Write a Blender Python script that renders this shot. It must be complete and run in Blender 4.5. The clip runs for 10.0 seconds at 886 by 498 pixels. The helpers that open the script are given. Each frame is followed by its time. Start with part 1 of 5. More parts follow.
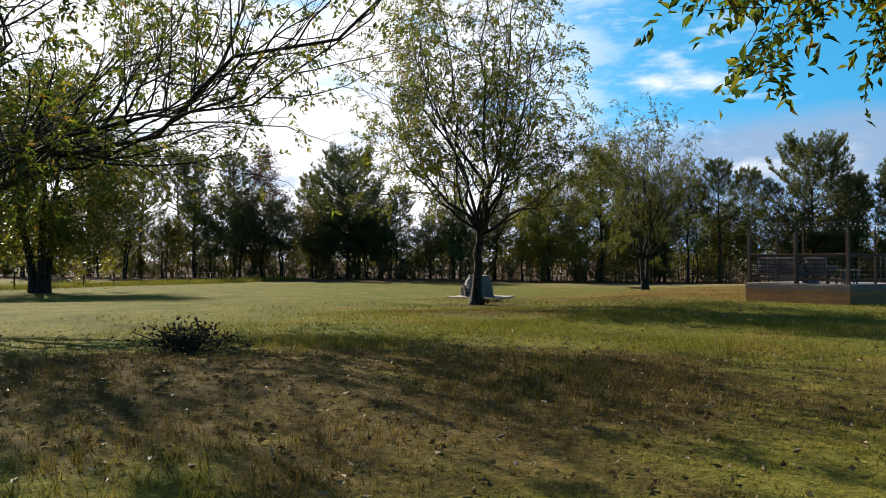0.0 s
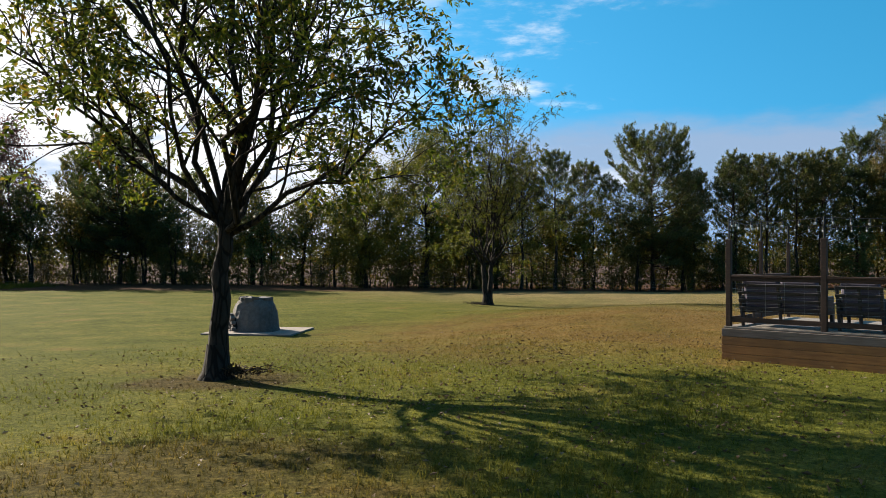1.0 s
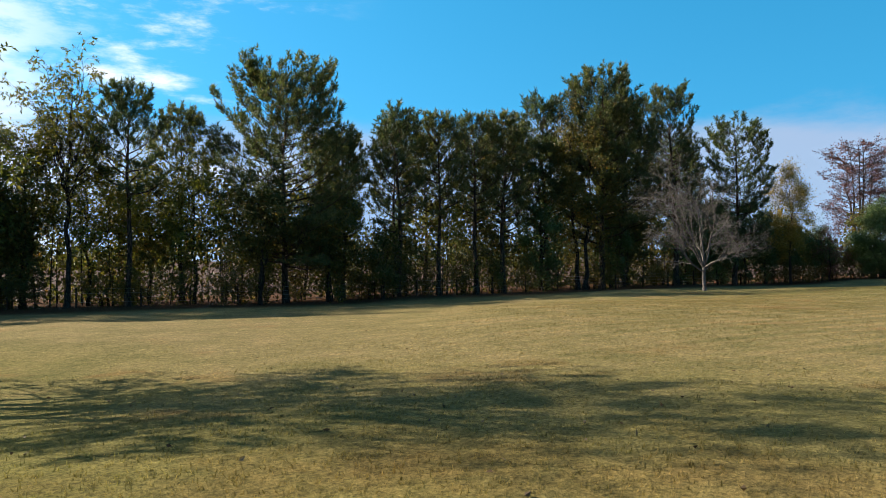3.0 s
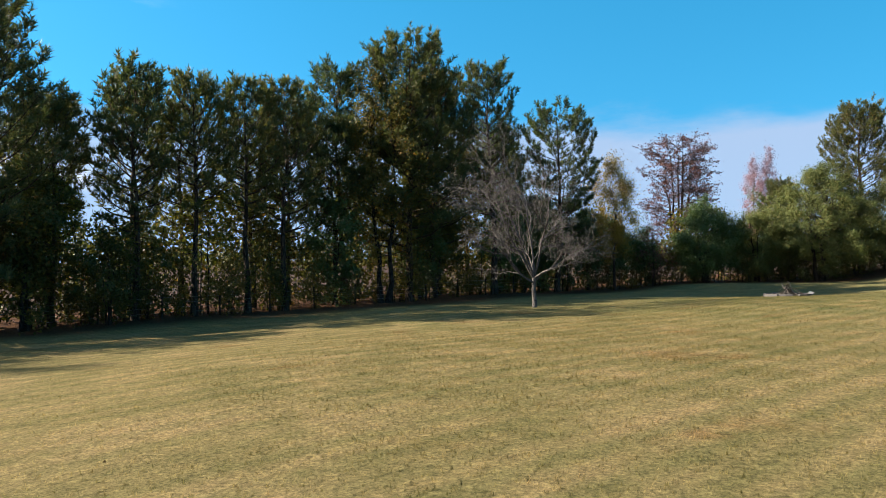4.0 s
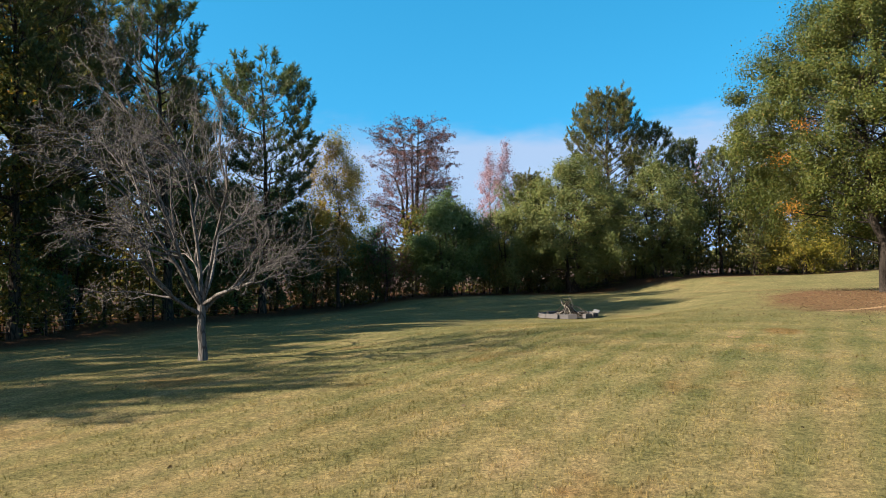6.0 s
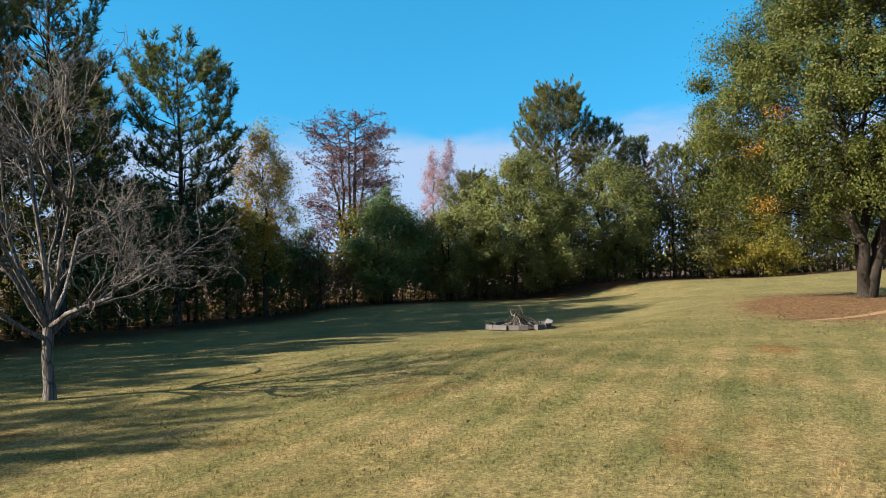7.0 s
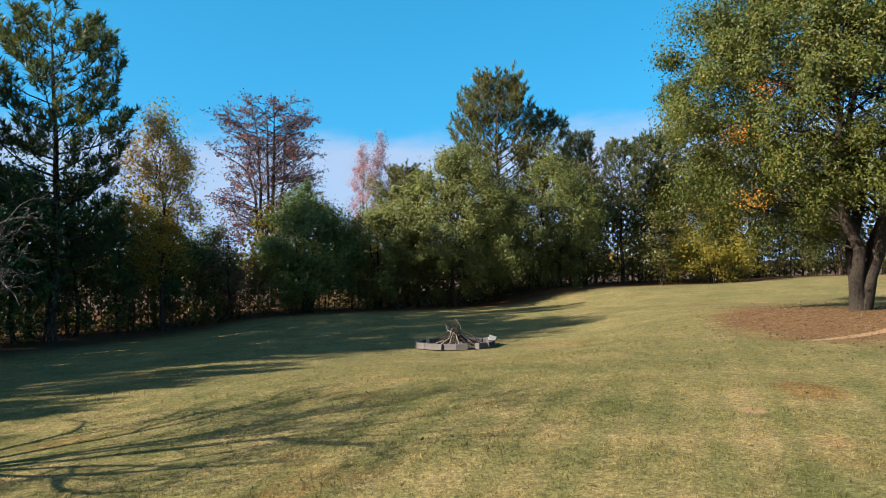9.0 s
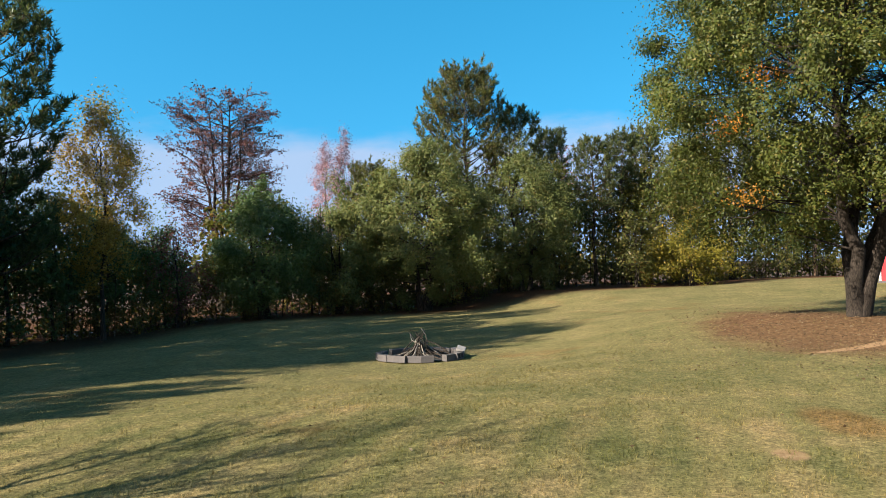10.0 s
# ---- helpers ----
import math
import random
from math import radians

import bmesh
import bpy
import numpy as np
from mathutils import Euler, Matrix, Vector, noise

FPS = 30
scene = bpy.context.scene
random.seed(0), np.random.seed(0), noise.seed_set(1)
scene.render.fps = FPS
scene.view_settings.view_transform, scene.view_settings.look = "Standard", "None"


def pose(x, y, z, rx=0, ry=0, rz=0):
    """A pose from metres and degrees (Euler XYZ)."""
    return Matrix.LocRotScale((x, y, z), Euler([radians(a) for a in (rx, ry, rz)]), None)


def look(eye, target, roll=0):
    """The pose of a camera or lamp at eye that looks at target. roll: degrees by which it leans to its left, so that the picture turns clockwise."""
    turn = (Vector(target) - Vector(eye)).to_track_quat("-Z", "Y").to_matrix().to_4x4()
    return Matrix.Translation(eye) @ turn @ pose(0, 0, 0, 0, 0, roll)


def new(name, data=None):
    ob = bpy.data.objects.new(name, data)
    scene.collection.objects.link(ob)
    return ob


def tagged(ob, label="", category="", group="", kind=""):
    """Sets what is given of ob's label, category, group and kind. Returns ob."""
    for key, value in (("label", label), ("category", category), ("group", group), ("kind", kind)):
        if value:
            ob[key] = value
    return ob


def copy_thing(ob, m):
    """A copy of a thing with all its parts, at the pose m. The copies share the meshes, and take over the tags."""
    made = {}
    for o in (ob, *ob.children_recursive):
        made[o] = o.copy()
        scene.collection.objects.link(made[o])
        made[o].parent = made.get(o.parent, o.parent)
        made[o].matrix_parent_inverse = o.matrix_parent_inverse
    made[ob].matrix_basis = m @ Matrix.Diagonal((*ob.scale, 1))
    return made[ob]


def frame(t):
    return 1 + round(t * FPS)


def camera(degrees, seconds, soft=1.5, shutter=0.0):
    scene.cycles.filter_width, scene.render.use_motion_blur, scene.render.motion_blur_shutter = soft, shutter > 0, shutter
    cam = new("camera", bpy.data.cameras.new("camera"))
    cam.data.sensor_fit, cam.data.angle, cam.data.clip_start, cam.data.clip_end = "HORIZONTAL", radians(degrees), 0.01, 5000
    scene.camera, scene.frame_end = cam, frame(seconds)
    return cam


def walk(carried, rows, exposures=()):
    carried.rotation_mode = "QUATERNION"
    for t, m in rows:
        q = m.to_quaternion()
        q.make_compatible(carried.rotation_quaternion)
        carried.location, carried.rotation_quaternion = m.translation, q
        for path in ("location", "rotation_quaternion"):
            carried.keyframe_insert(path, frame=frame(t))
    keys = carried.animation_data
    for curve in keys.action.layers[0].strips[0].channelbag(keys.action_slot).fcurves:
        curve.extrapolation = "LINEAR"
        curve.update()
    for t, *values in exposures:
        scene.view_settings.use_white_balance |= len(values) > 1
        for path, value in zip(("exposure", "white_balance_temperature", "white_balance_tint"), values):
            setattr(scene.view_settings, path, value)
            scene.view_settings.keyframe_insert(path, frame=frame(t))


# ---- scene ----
cam = camera(59.3, 10.0, soft=0.8)
PATH = [
    (0, (0.178, 0.828, 1.914), (0.186, 2.828, 1.944), -0.0),
    (0.5, (0.681, 7.209, 2.196), (0.823, 9.204, 2.222), 0.0),
    (1, (1.978, 13.746, 2.398), (2.449, 15.689, 2.423), 0.2),
    (1.5, (4.487, 20.166, 2.312), (5.214, 22.028, 2.345), -0.2),
    (2, (7.656, 26.178, 2.129), (8.562, 27.961, 2.162), -0.2),
    (2.5, (11.256, 31.398, 2.037), (12.349, 33.072, 2.072), -0.2),
    (3, (15.295, 35.955, 2.154), (16.554, 37.509, 2.181), -0.3),
    (3.2, (17.06, 37.544, 2.189), (18.41, 39.02, 2.215), -0.2),
    (4.3, (27.467, 44.914, 2.638), (29.13, 46.026, 2.659), -0.8),
    (4.5, (29.193, 45.966, 2.649), (30.908, 46.996, 2.669), -0.8),
    (5, (32.985, 47.837, 2.558), (34.787, 48.704, 2.586), -1.0),
    (5.5, (36.165, 49.262, 2.525), (38.036, 49.969, 2.557), -0.8),
    (6, (38.689, 50.165, 2.558), (40.603, 50.744, 2.592), -0.9),
    (7.3, (43.573, 50.974, 2.62), (45.529, 51.393, 2.661), -1.2),
    (7.5, (44.172, 51.059, 2.621), (46.131, 51.46, 2.662), -1.1),
    (8, (45.413, 51.264, 2.64), (47.38, 51.624, 2.683), -1.1),
    (8.5, (46.585, 51.449, 2.67), (48.558, 51.769, 2.713), -1.1),
    (9, (47.784, 51.589, 2.702), (49.764, 51.873, 2.746), -1.1),
    (9.5, (48.996, 51.707, 2.736), (50.981, 51.952, 2.78), -1.1),
    (10, (50.154, 51.816, 2.772), (52.143, 52.017, 2.817), -1.2),
]
walk(cam, [(t, look(eye, target, roll)) for t, eye, target, roll in PATH], [(0, 1.5), (0.5, 1.3), (1.0, 1.5), (1.6, 1.46), (2.1, 1.45), (2.5, 1.7), (3.0, 1.78), (4.5, 1.95), (10, 1.95)])

# ---- light ----
SUN_AWAY = Vector((0.58, -0.815, 0.0)).normalized()   # the way the shadows fall
SUN_UP = radians(29.5)
sun = new("sun", bpy.data.lights.new("sun", "SUN"))
sun.data.energy, sun.data.angle, sun.data.color = 5.0, radians(0.6), (1.0, 0.89, 0.72)
ray_down = Vector((SUN_AWAY.x * math.cos(SUN_UP), SUN_AWAY.y * math.cos(SUN_UP), -math.sin(SUN_UP)))
sun.matrix_world = Matrix.Translation((-40, 60, 60)) @ ray_down.to_track_quat("-Z", "Y").to_matrix().to_4x4()

world = bpy.data.worlds.new("sky")
scene.world = world
world.use_nodes = True


def build_sky():
    nt = world.node_tree
    nt.nodes.clear()
    N, K = nt.nodes.new, nt.links.new
    out = N("ShaderNodeOutputWorld")
    tex = N("ShaderNodeTexSky")
    tex.sky_type, tex.sun_disc = "NISHITA", False
    tex.sun_elevation = SUN_UP
    tex.sun_rotation = math.atan2(-SUN_AWAY.x, -SUN_AWAY.y)
    tex.air_density, tex.dust_density, tex.ozone_density = 1.0, 0.3, 3.0
    lift = N("ShaderNodeVectorMath")
    lift.operation = "ADD"
    lift.inputs[1].default_value = (0, 0, 0.3)
    norm = N("ShaderNodeVectorMath")
    norm.operation = "NORMALIZE"
    way = N("ShaderNodeTexCoord")
    K(way.outputs["Generated"], lift.inputs[0])
    K(lift.outputs[0], norm.inputs[0])
    K(norm.outputs[0], tex.inputs["Vector"])
    hsv = N("ShaderNodeHueSaturation")
    hsv.inputs["Saturation"].default_value = 1.34
    hsv.inputs["Hue"].default_value = 0.476
    K(tex.outputs[0], hsv.inputs["Color"])
    clear = N("ShaderNodeBackground")
    clear.inputs["Strength"].default_value = 0.077
    K(hsv.outputs[0], clear.inputs["Color"])
    cloud = N("ShaderNodeBackground")
    cloud.inputs["Color"].default_value = (0.98, 0.98, 1.0, 1)
    cloud.inputs["Strength"].default_value = 0.42

    co = N("ShaderNodeTexCoord")
    sep = N("ShaderNodeSeparateXYZ")
    K(co.outputs["Generated"], sep.inputs[0])

    def mth(op, a, b=None, c=None):
        n = N("ShaderNodeMath")
        n.operation = op
        for i, v in enumerate((a, b, c)):
            if v is None:
                continue
            if isinstance(v, (int, float)):
                n.inputs[i].default_value = v
            else:
                K(v, n.inputs[i])
        return n.outputs[0]

    def smooth(v, lo, hi):
        n = N("ShaderNodeMapRange")
        n.interpolation_type = "SMOOTHSTEP"
        K(v, n.inputs["Value"])
        n.inputs["From Min"].default_value, n.inputs["From Max"].default_value = lo, hi
        return n.outputs["Result"]

    az = mth("ARCTAN2", sep.outputs["X"], sep.outputs["Y"])      # from +y towards +x
    el = mth("ARCSINE", sep.outputs["Z"])
    comb = N("ShaderNodeCombineXYZ")
    K(mth("MULTIPLY", az, 3.0), comb.inputs[0])
    K(mth("MULTIPLY", el, 9.0), comb.inputs[1])
    fine = N("ShaderNodeTexNoise")
    fine.inputs["Scale"].default_value, fine.inputs["Detail"].default_value, fine.inputs["Roughness"].default_value = 1.6, 7, 0.6
    K(comb.outputs[0], fine.inputs["Vector"])
    wob = mth("SUBTRACT", fine.outputs[0], 0.5)
    # the broad bright bank about the sun
    edge = mth("ADD", az, mth("MULTIPLY", wob, 0.9))
    bank = mth("SUBTRACT", 1.0, smooth(edge, -0.02, 0.3))
    bank = mth("MULTIPLY", bank, smooth(fine.outputs[0], 0.28, 0.5))
    bank = mth("MULTIPLY", bank, smooth(az, -2.1, -1.4))
    bank = mth("MULTIPLY", bank, mth("SUBTRACT", 1.0, smooth(mth("ADD", el, mth("MULTIPLY", wob, 0.5)), 0.6, 1.0)))
    # torn wisps past its edge
    wisp = mth("MULTIPLY", smooth(fine.outputs[0], 0.52, 0.74), mth("MULTIPLY", smooth(az, -2.4, -1.4), mth("SUBTRACT", 1.0, smooth(az, 0.35, 0.62))))
    # a low pale layer over the woods
    top = mth("ADD", el, mth("MULTIPLY", wob, 0.09))
    low = mth("MULTIPLY", mth("SUBTRACT", 1.0, smooth(top, 0.14, 0.185)), 0.76)
    haze = N("ShaderNodeBackground")
    haze.inputs["Color"].default_value = (0.62, 0.73, 0.98, 1)
    haze.inputs["Strength"].default_value = 0.24
    under = N("ShaderNodeMixShader")
    K(low, under.inputs[0])
    K(clear.outputs[0], under.inputs[1])
    K(haze.outputs[0], under.inputs[2])
    mask = mth("MINIMUM", mth("MAXIMUM", bank, wisp), 0.97)
    mix = N("ShaderNodeMixShader")
    K(mask, mix.inputs[0])
    K(under.outputs[0], mix.inputs[1])
    K(cloud.outputs[0], mix.inputs[2])
    K(mix.outputs[0], out.inputs[0])


build_sky()


# ---- materials ----
def node_material(name):
    m = bpy.data.materials.new(name)
    m.use_nodes = True
    nt = m.node_tree
    nt.nodes.clear()
    out = nt.nodes.new("ShaderNodeOutputMaterial")
    bsdf = nt.nodes.new("ShaderNodeBsdfPrincipled")
    nt.links.new(bsdf.outputs[0], out.inputs[0])
    return m, nt, bsdf, out


def ramp(nt, fac, stops):
    n = nt.nodes.new("ShaderNodeValToRGB")
    els = n.color_ramp.elements
    while len(els) < len(stops):
        els.new(0.5)
    for e, (p, c) in zip(els, stops):
        e.position, e.color = p, (*c, 1)
    nt.links.new(fac, n.inputs[0])
    return n.outputs[0]


def noise_at(nt, vec, scale, detail=4, rough=0.55):
    n = nt.nodes.new("ShaderNodeTexNoise")
    n.inputs["Scale"].default_value, n.inputs["Detail"].default_value, n.inputs["Roughness"].default_value = scale, detail, rough
    if vec is not None:
        nt.links.new(vec, n.inputs["Vector"])
    return n.outputs[0]


def blend(nt, fac, a, b, mode="MIX"):
    n = nt.nodes.new("ShaderNodeMix")
    n.data_type, n.blend_type = "RGBA", mode
    for sock, v in ((n.inputs[0], fac), (n.inputs[6], a), (n.inputs[7], b)):
        if isinstance(v, (int, float)):
            sock.default_value = v
        elif isinstance(v, tuple):
            sock.default_value = (*v, 1)
        else:
            nt.links.new(v, sock)
    return n.outputs[2]


def calc(nt, op, a, b=0.0):
    n = nt.nodes.new("ShaderNodeMath")
    n.operation = op
    for i, v in enumerate((a, b)):
        if isinstance(v, (int, float)):
            n.inputs[i].default_value = v
        else:
            nt.links.new(v, n.inputs[i])
    return n.outputs[0]


def step_between(nt, v, lo, hi):
    n = nt.nodes.new("ShaderNodeMapRange")
    n.interpolation_type = "SMOOTHSTEP"
    nt.links.new(v, n.inputs["Value"])
    n.inputs["From Min"].default_value, n.inputs["From Max"].default_value = lo, hi
    return n.outputs["Result"]


def bump(nt, bsdf, height, strength, dist):
    n = nt.nodes.new("ShaderNodeBump")
    n.inputs["Strength"].default_value, n.inputs["Distance"].default_value = strength, dist
    nt.links.new(height, n.inputs["Height"])
    nt.links.new(n.outputs[0], bsdf.inputs["Normal"])


def leaf_material(name, stops, glow=0.35, rough=0.45):
    """Leaves: their own colour island by island, and light through the blade."""
    m, nt, bsdf, out = node_material(name)
    geo = nt.nodes.new("ShaderNodeNewGeometry")
    col = ramp(nt, geo.outputs["Random Per Island"], stops)
    patch = noise_at(nt, geo.outputs["Position"], 0.5, 2)
    col = blend(nt, 1.0, col, ramp(nt, patch, [(0.3, (0.44, 0.45, 0.43)), (0.7, (0.66, 0.65, 0.58))]), "MULTIPLY")
    info = nt.nodes.new("ShaderNodeObjectInfo")
    col = blend(nt, 1.0, col, ramp(nt, info.outputs["Random"], [(0.0, (0.82, 0.9, 0.95)), (0.5, (1.0, 1.0, 1.0)), (1.0, (1.3, 1.12, 0.95))]), "MULTIPLY")
    nt.links.new(col, bsdf.inputs["Base Color"])
    bsdf.inputs["Roughness"].default_value = rough
    bsdf.inputs["Specular IOR Level"].default_value = 0.14
    tr = nt.nodes.new("ShaderNodeBsdfTranslucent")
    nt.links.new(blend(nt, 1.0, col, (1.25, 1.3, 0.7), "MULTIPLY"), tr.inputs["Color"])
    mix = nt.nodes.new("ShaderNodeMixShader")
    mix.inputs[0].default_value = glow
    nt.links.new(bsdf.outputs[0], mix.inputs[1])
    nt.links.new(tr.outputs[0], mix.inputs[2])
    nt.links.new(mix.outputs[0], out.inputs[0])
    return m


def bark_material(name, dark, light, scale=6.0, lift=0.03):
    m, nt, bsdf, out = node_material(name)
    co = nt.nodes.new("ShaderNodeTexCoord")
    mp = nt.nodes.new("ShaderNodeMapping")
    mp.inputs["Scale"].default_value = (1, 1, 0.22)
    nt.links.new(co.outputs["Object"], mp.inputs[0])
    plates = nt.nodes.new("ShaderNodeTexVoronoi")
    plates.feature = "DISTANCE_TO_EDGE"
    plates.inputs["Scale"].default_value = scale * 1.6
    nt.links.new(mp.outputs[0], plates.inputs["Vector"])
    n1 = noise_at(nt, mp.outputs[0], scale * 3, 6, 0.65)
    n2 = noise_at(nt, co.outputs["Object"], 1.3, 3)
    crack = step_between(nt, plates.outputs["Distance"], 0.0, 0.16)
    fac = calc(nt, "MULTIPLY", crack, n1)
    col = ramp(nt, fac, [(0.1, dark), (0.6, light)])
    col = blend(nt, 1.0, col, ramp(nt, n2, [(0.3, (0.48, 0.48, 0.45)), (0.7, (0.78, 0.76, 0.74))]), "MULTIPLY")
    nt.links.new(col, bsdf.inputs["Base Color"])
    bsdf.inputs["Roughness"].default_value = 0.9
    bsdf.inputs["Specular IOR Level"].default_value = 0.2
    bump(nt, bsdf, fac, 0.9, lift)
    return m


def wood_material(name, dark, light, grain=(1, 14, 14), rough=0.75):
    m, nt, bsdf, out = node_material(name)
    co = nt.nodes.new("ShaderNodeTexCoord")
    mp = nt.nodes.new("ShaderNodeMapping")
    mp.inputs["Scale"].default_value = grain
    nt.links.new(co.outputs["Object"], mp.inputs[0])
    n1 = noise_at(nt, mp.outputs[0], 3.0, 6, 0.6)
    info = nt.nodes.new("ShaderNodeObjectInfo")
    col = ramp(nt, n1, [(0.3, dark), (0.7, light)])
    col = blend(nt, 1.0, col, ramp(nt, info.outputs["Random"], [(0.0, (0.75, 0.76, 0.78)), (1.0, (1.15, 1.1, 1.05))]), "MULTIPLY")
    stain = noise_at(nt, co.outputs["Object"], 1.7, 3)
    col = blend(nt, 1.0, col, ramp(nt, stain, [(0.35, (0.5, 0.49, 0.48)), (0.65, (0.72, 0.72, 0.7))]), "MULTIPLY")
    nt.links.new(col, bsdf.inputs["Base Color"])
    bsdf.inputs["Roughness"].default_value = rough
    bump(nt, bsdf, n1, 0.35, 0.004)
    return m


def plain_material(name, colour, rough=0.6, metal=0.0, grain=40.0, amount=0.25):
    m, nt, bsdf, out = node_material(name)
    co = nt.nodes.new("ShaderNodeTexCoord")
    n1 = noise_at(nt, co.outputs["Object"], grain, 5, 0.6)
    n2 = noise_at(nt, co.outputs["Object"], grain * 0.08, 3)
    f = calc(nt, "ADD", calc(nt, "MULTIPLY", n1, 0.5), calc(nt, "MULTIPLY", n2, 0.5))
    lo, hi = tuple(c * 0.66 * (1 - amount) for c in colour), tuple(c * 0.66 * (1 + amount) for c in colour)
    nt.links.new(ramp(nt, f, [(0.35, lo), (0.65, hi)]), bsdf.inputs["Base Color"])
    bsdf.inputs["Roughness"].default_value, bsdf.inputs["Metallic"].default_value = rough, metal
    bump(nt, bsdf, n1, 0.3, 0.004)
    return m


def spot(nt, x, y, cx, cy, rx, ry, mid, lo=0.5, hi=1.1, ragged=1.0):
    dx = calc(nt, "DIVIDE", calc(nt, "SUBTRACT", x, cx), rx)
    dy = calc(nt, "DIVIDE", calc(nt, "SUBTRACT", y, cy), ry)
    d = calc(nt, "ADD", calc(nt, "MULTIPLY", dx, dx), calc(nt, "MULTIPLY", dy, dy))
    d = calc(nt, "ADD", d, calc(nt, "MULTIPLY", calc(nt, "SUBTRACT", mid, 0.5), ragged))
    return calc(nt, "SUBTRACT", 1.0, step_between(nt, d, lo, hi))


def lawn_colour(nt, bright=1.0):
    """Autumn turf by its place on the plan: green by the first trees, tawny on the open field, red-brown worn stretches."""
    geo = nt.nodes.new("ShaderNodeNewGeometry")
    pos = geo.outputs["Position"]
    sep = nt.nodes.new("ShaderNodeSeparateXYZ")
    nt.links.new(pos, sep.inputs[0])
    x, y = sep.outputs["X"], sep.outputs["Y"]
    big = noise_at(nt, pos, 0.09, 3)
    mid = noise_at(nt, pos, 0.55, 5, 0.6)
    fine = noise_at(nt, pos, 9.0, 6, 0.7)
    green = ramp(nt, mid, [(0.3, (0.135, 0.155, 0.026)), (0.55, (0.21, 0.215, 0.04)), (0.75, (0.29, 0.26, 0.062))])
    tawny = ramp(nt, mid, [(0.28, (0.275, 0.235, 0.108)), (0.5, (0.362, 0.294, 0.145)), (0.72, (0.44, 0.335, 0.182))])
    rust = ramp(nt, mid, [(0.3, (0.27, 0.14, 0.055)), (0.7, (0.39, 0.215, 0.095))])
    # from green to tawny along the field
    along = calc(nt, "ADD", x, calc(nt, "MULTIPLY", calc(nt, "SUBTRACT", big, 0.5), 16))
    along = calc(nt, "ADD", along, calc(nt, "MULTIPLY", y, 0.25))
    col = blend(nt, step_between(nt, along, 20, 40), green, tawny)
    # greener again past the leafless tree
    late = calc(nt, "ADD", x, calc(nt, "MULTIPLY", calc(nt, "SUBTRACT", noise_at(nt, pos, 0.16, 4, 0.6), 0.5), 34))
    fresh = ramp(nt, mid, [(0.3, (0.235, 0.232, 0.108)), (0.55, (0.345, 0.303, 0.148)), (0.75, (0.445, 0.35, 0.19))])
    col = blend(nt, step_between(nt, late, 44, 60), col, fresh)
    # the worn red-brown stretch past the deck
    dx = calc(nt, "MULTIPLY", calc(nt, "SUBTRACT", x, 13.2), 0.088)
    dy = calc(nt, "MULTIPLY", calc(nt, "SUBTRACT", y, 33.6), 0.1)
    d = calc(nt, "ADD", calc(nt, "MULTIPLY", dx, dx), calc(nt, "MULTIPLY", dy, dy))
    d = calc(nt, "ADD", d, calc(nt, "MULTIPLY", calc(nt, "SUBTRACT", mid, 0.5), 1.3))
    near = calc(nt, "SUBTRACT", 1.0, step_between(nt, d, 0.15, 1.15))
    worn = step_between(nt, noise_at(nt, pos, 0.5, 5, 0.65), 0.1, 0.6)
    col = blend(nt, calc(nt, "MULTIPLY", calc(nt, "MULTIPLY", near, worn), 0.66), col, rust)
    # scattered rusty patches
    spots = step_between(nt, noise_at(nt, pos, 0.28, 4, 0.65), 0.58, 0.72)
    col = blend(nt, calc(nt, "MULTIPLY", spots, 0.5), col, rust)
    # mown stripes on the far field
    lane = calc(nt, "ADD", calc(nt, "MULTIPLY", y, 0.985), calc(nt, "MULTIPLY", x, 0.17))
    lane = calc(nt, "ADD", lane, calc(nt, "MULTIPLY", big, 0.2))
    wave = calc(nt, "ADD", calc(nt, "SINE", calc(nt, "MULTIPLY", lane, 8.1)), calc(nt, "MULTIPLY", calc(nt, "SINE", calc(nt, "MULTIPLY", lane, 5.3)), 0.5))
    wave = calc(nt, "MULTIPLY", wave, step_between(nt, noise_at(nt, pos, 0.13, 2), 0.2, 0.5))
    stripe = ramp(nt, calc(nt, "ADD", calc(nt, "MULTIPLY", wave, 0.36), mid), [(0.1, (0.84, 0.9, 0.82)), (0.9, (1.15, 1.1, 1.09))])
    far = calc(nt, "MULTIPLY", step_between(nt, x, 22, 34), calc(nt, "SUBTRACT", 1.0, step_between(nt, x, 58, 70)))
    col = blend(nt, far, col, blend(nt, 1.0, col, stripe, "MULTIPLY"))
    # pine straw and bare litter under the wood's edge, leaf litter under the oak and the first tree
    soil = ramp(nt, fine, [(0.3, (0.06, 0.034, 0.018)), (0.7, (0.2, 0.12, 0.06))])
    col = blend(nt, calc(nt, "MULTIPLY", spot(nt, x, y, -1.0, 8.6, 8.0, 4.6, mid, 0.2, 1.0, 2.6), 0.7), col, soil)
    # a darker brown patch short of the first tree, in the same colour
    col = blend(nt, calc(nt, "MULTIPLY", spot(nt, x, y, 1.0, 20.6, 3.4, 1.8, mid, 0.1, 1.1, 2.8), 0.6), col, soil)
    col = blend(nt, calc(nt, "MULTIPLY", spot(nt, x, y, 60.9, 47.6, 1.3, 0.6, mid, 0.2, 1.1, 1.8), 0.6), col, rust)
    col = blend(nt, calc(nt, "MULTIPLY", spot(nt, x, y, 1.4, 26.6, 1.6, 1.3, mid, 0.2, 1.0, 1.5), 0.7), col, soil)
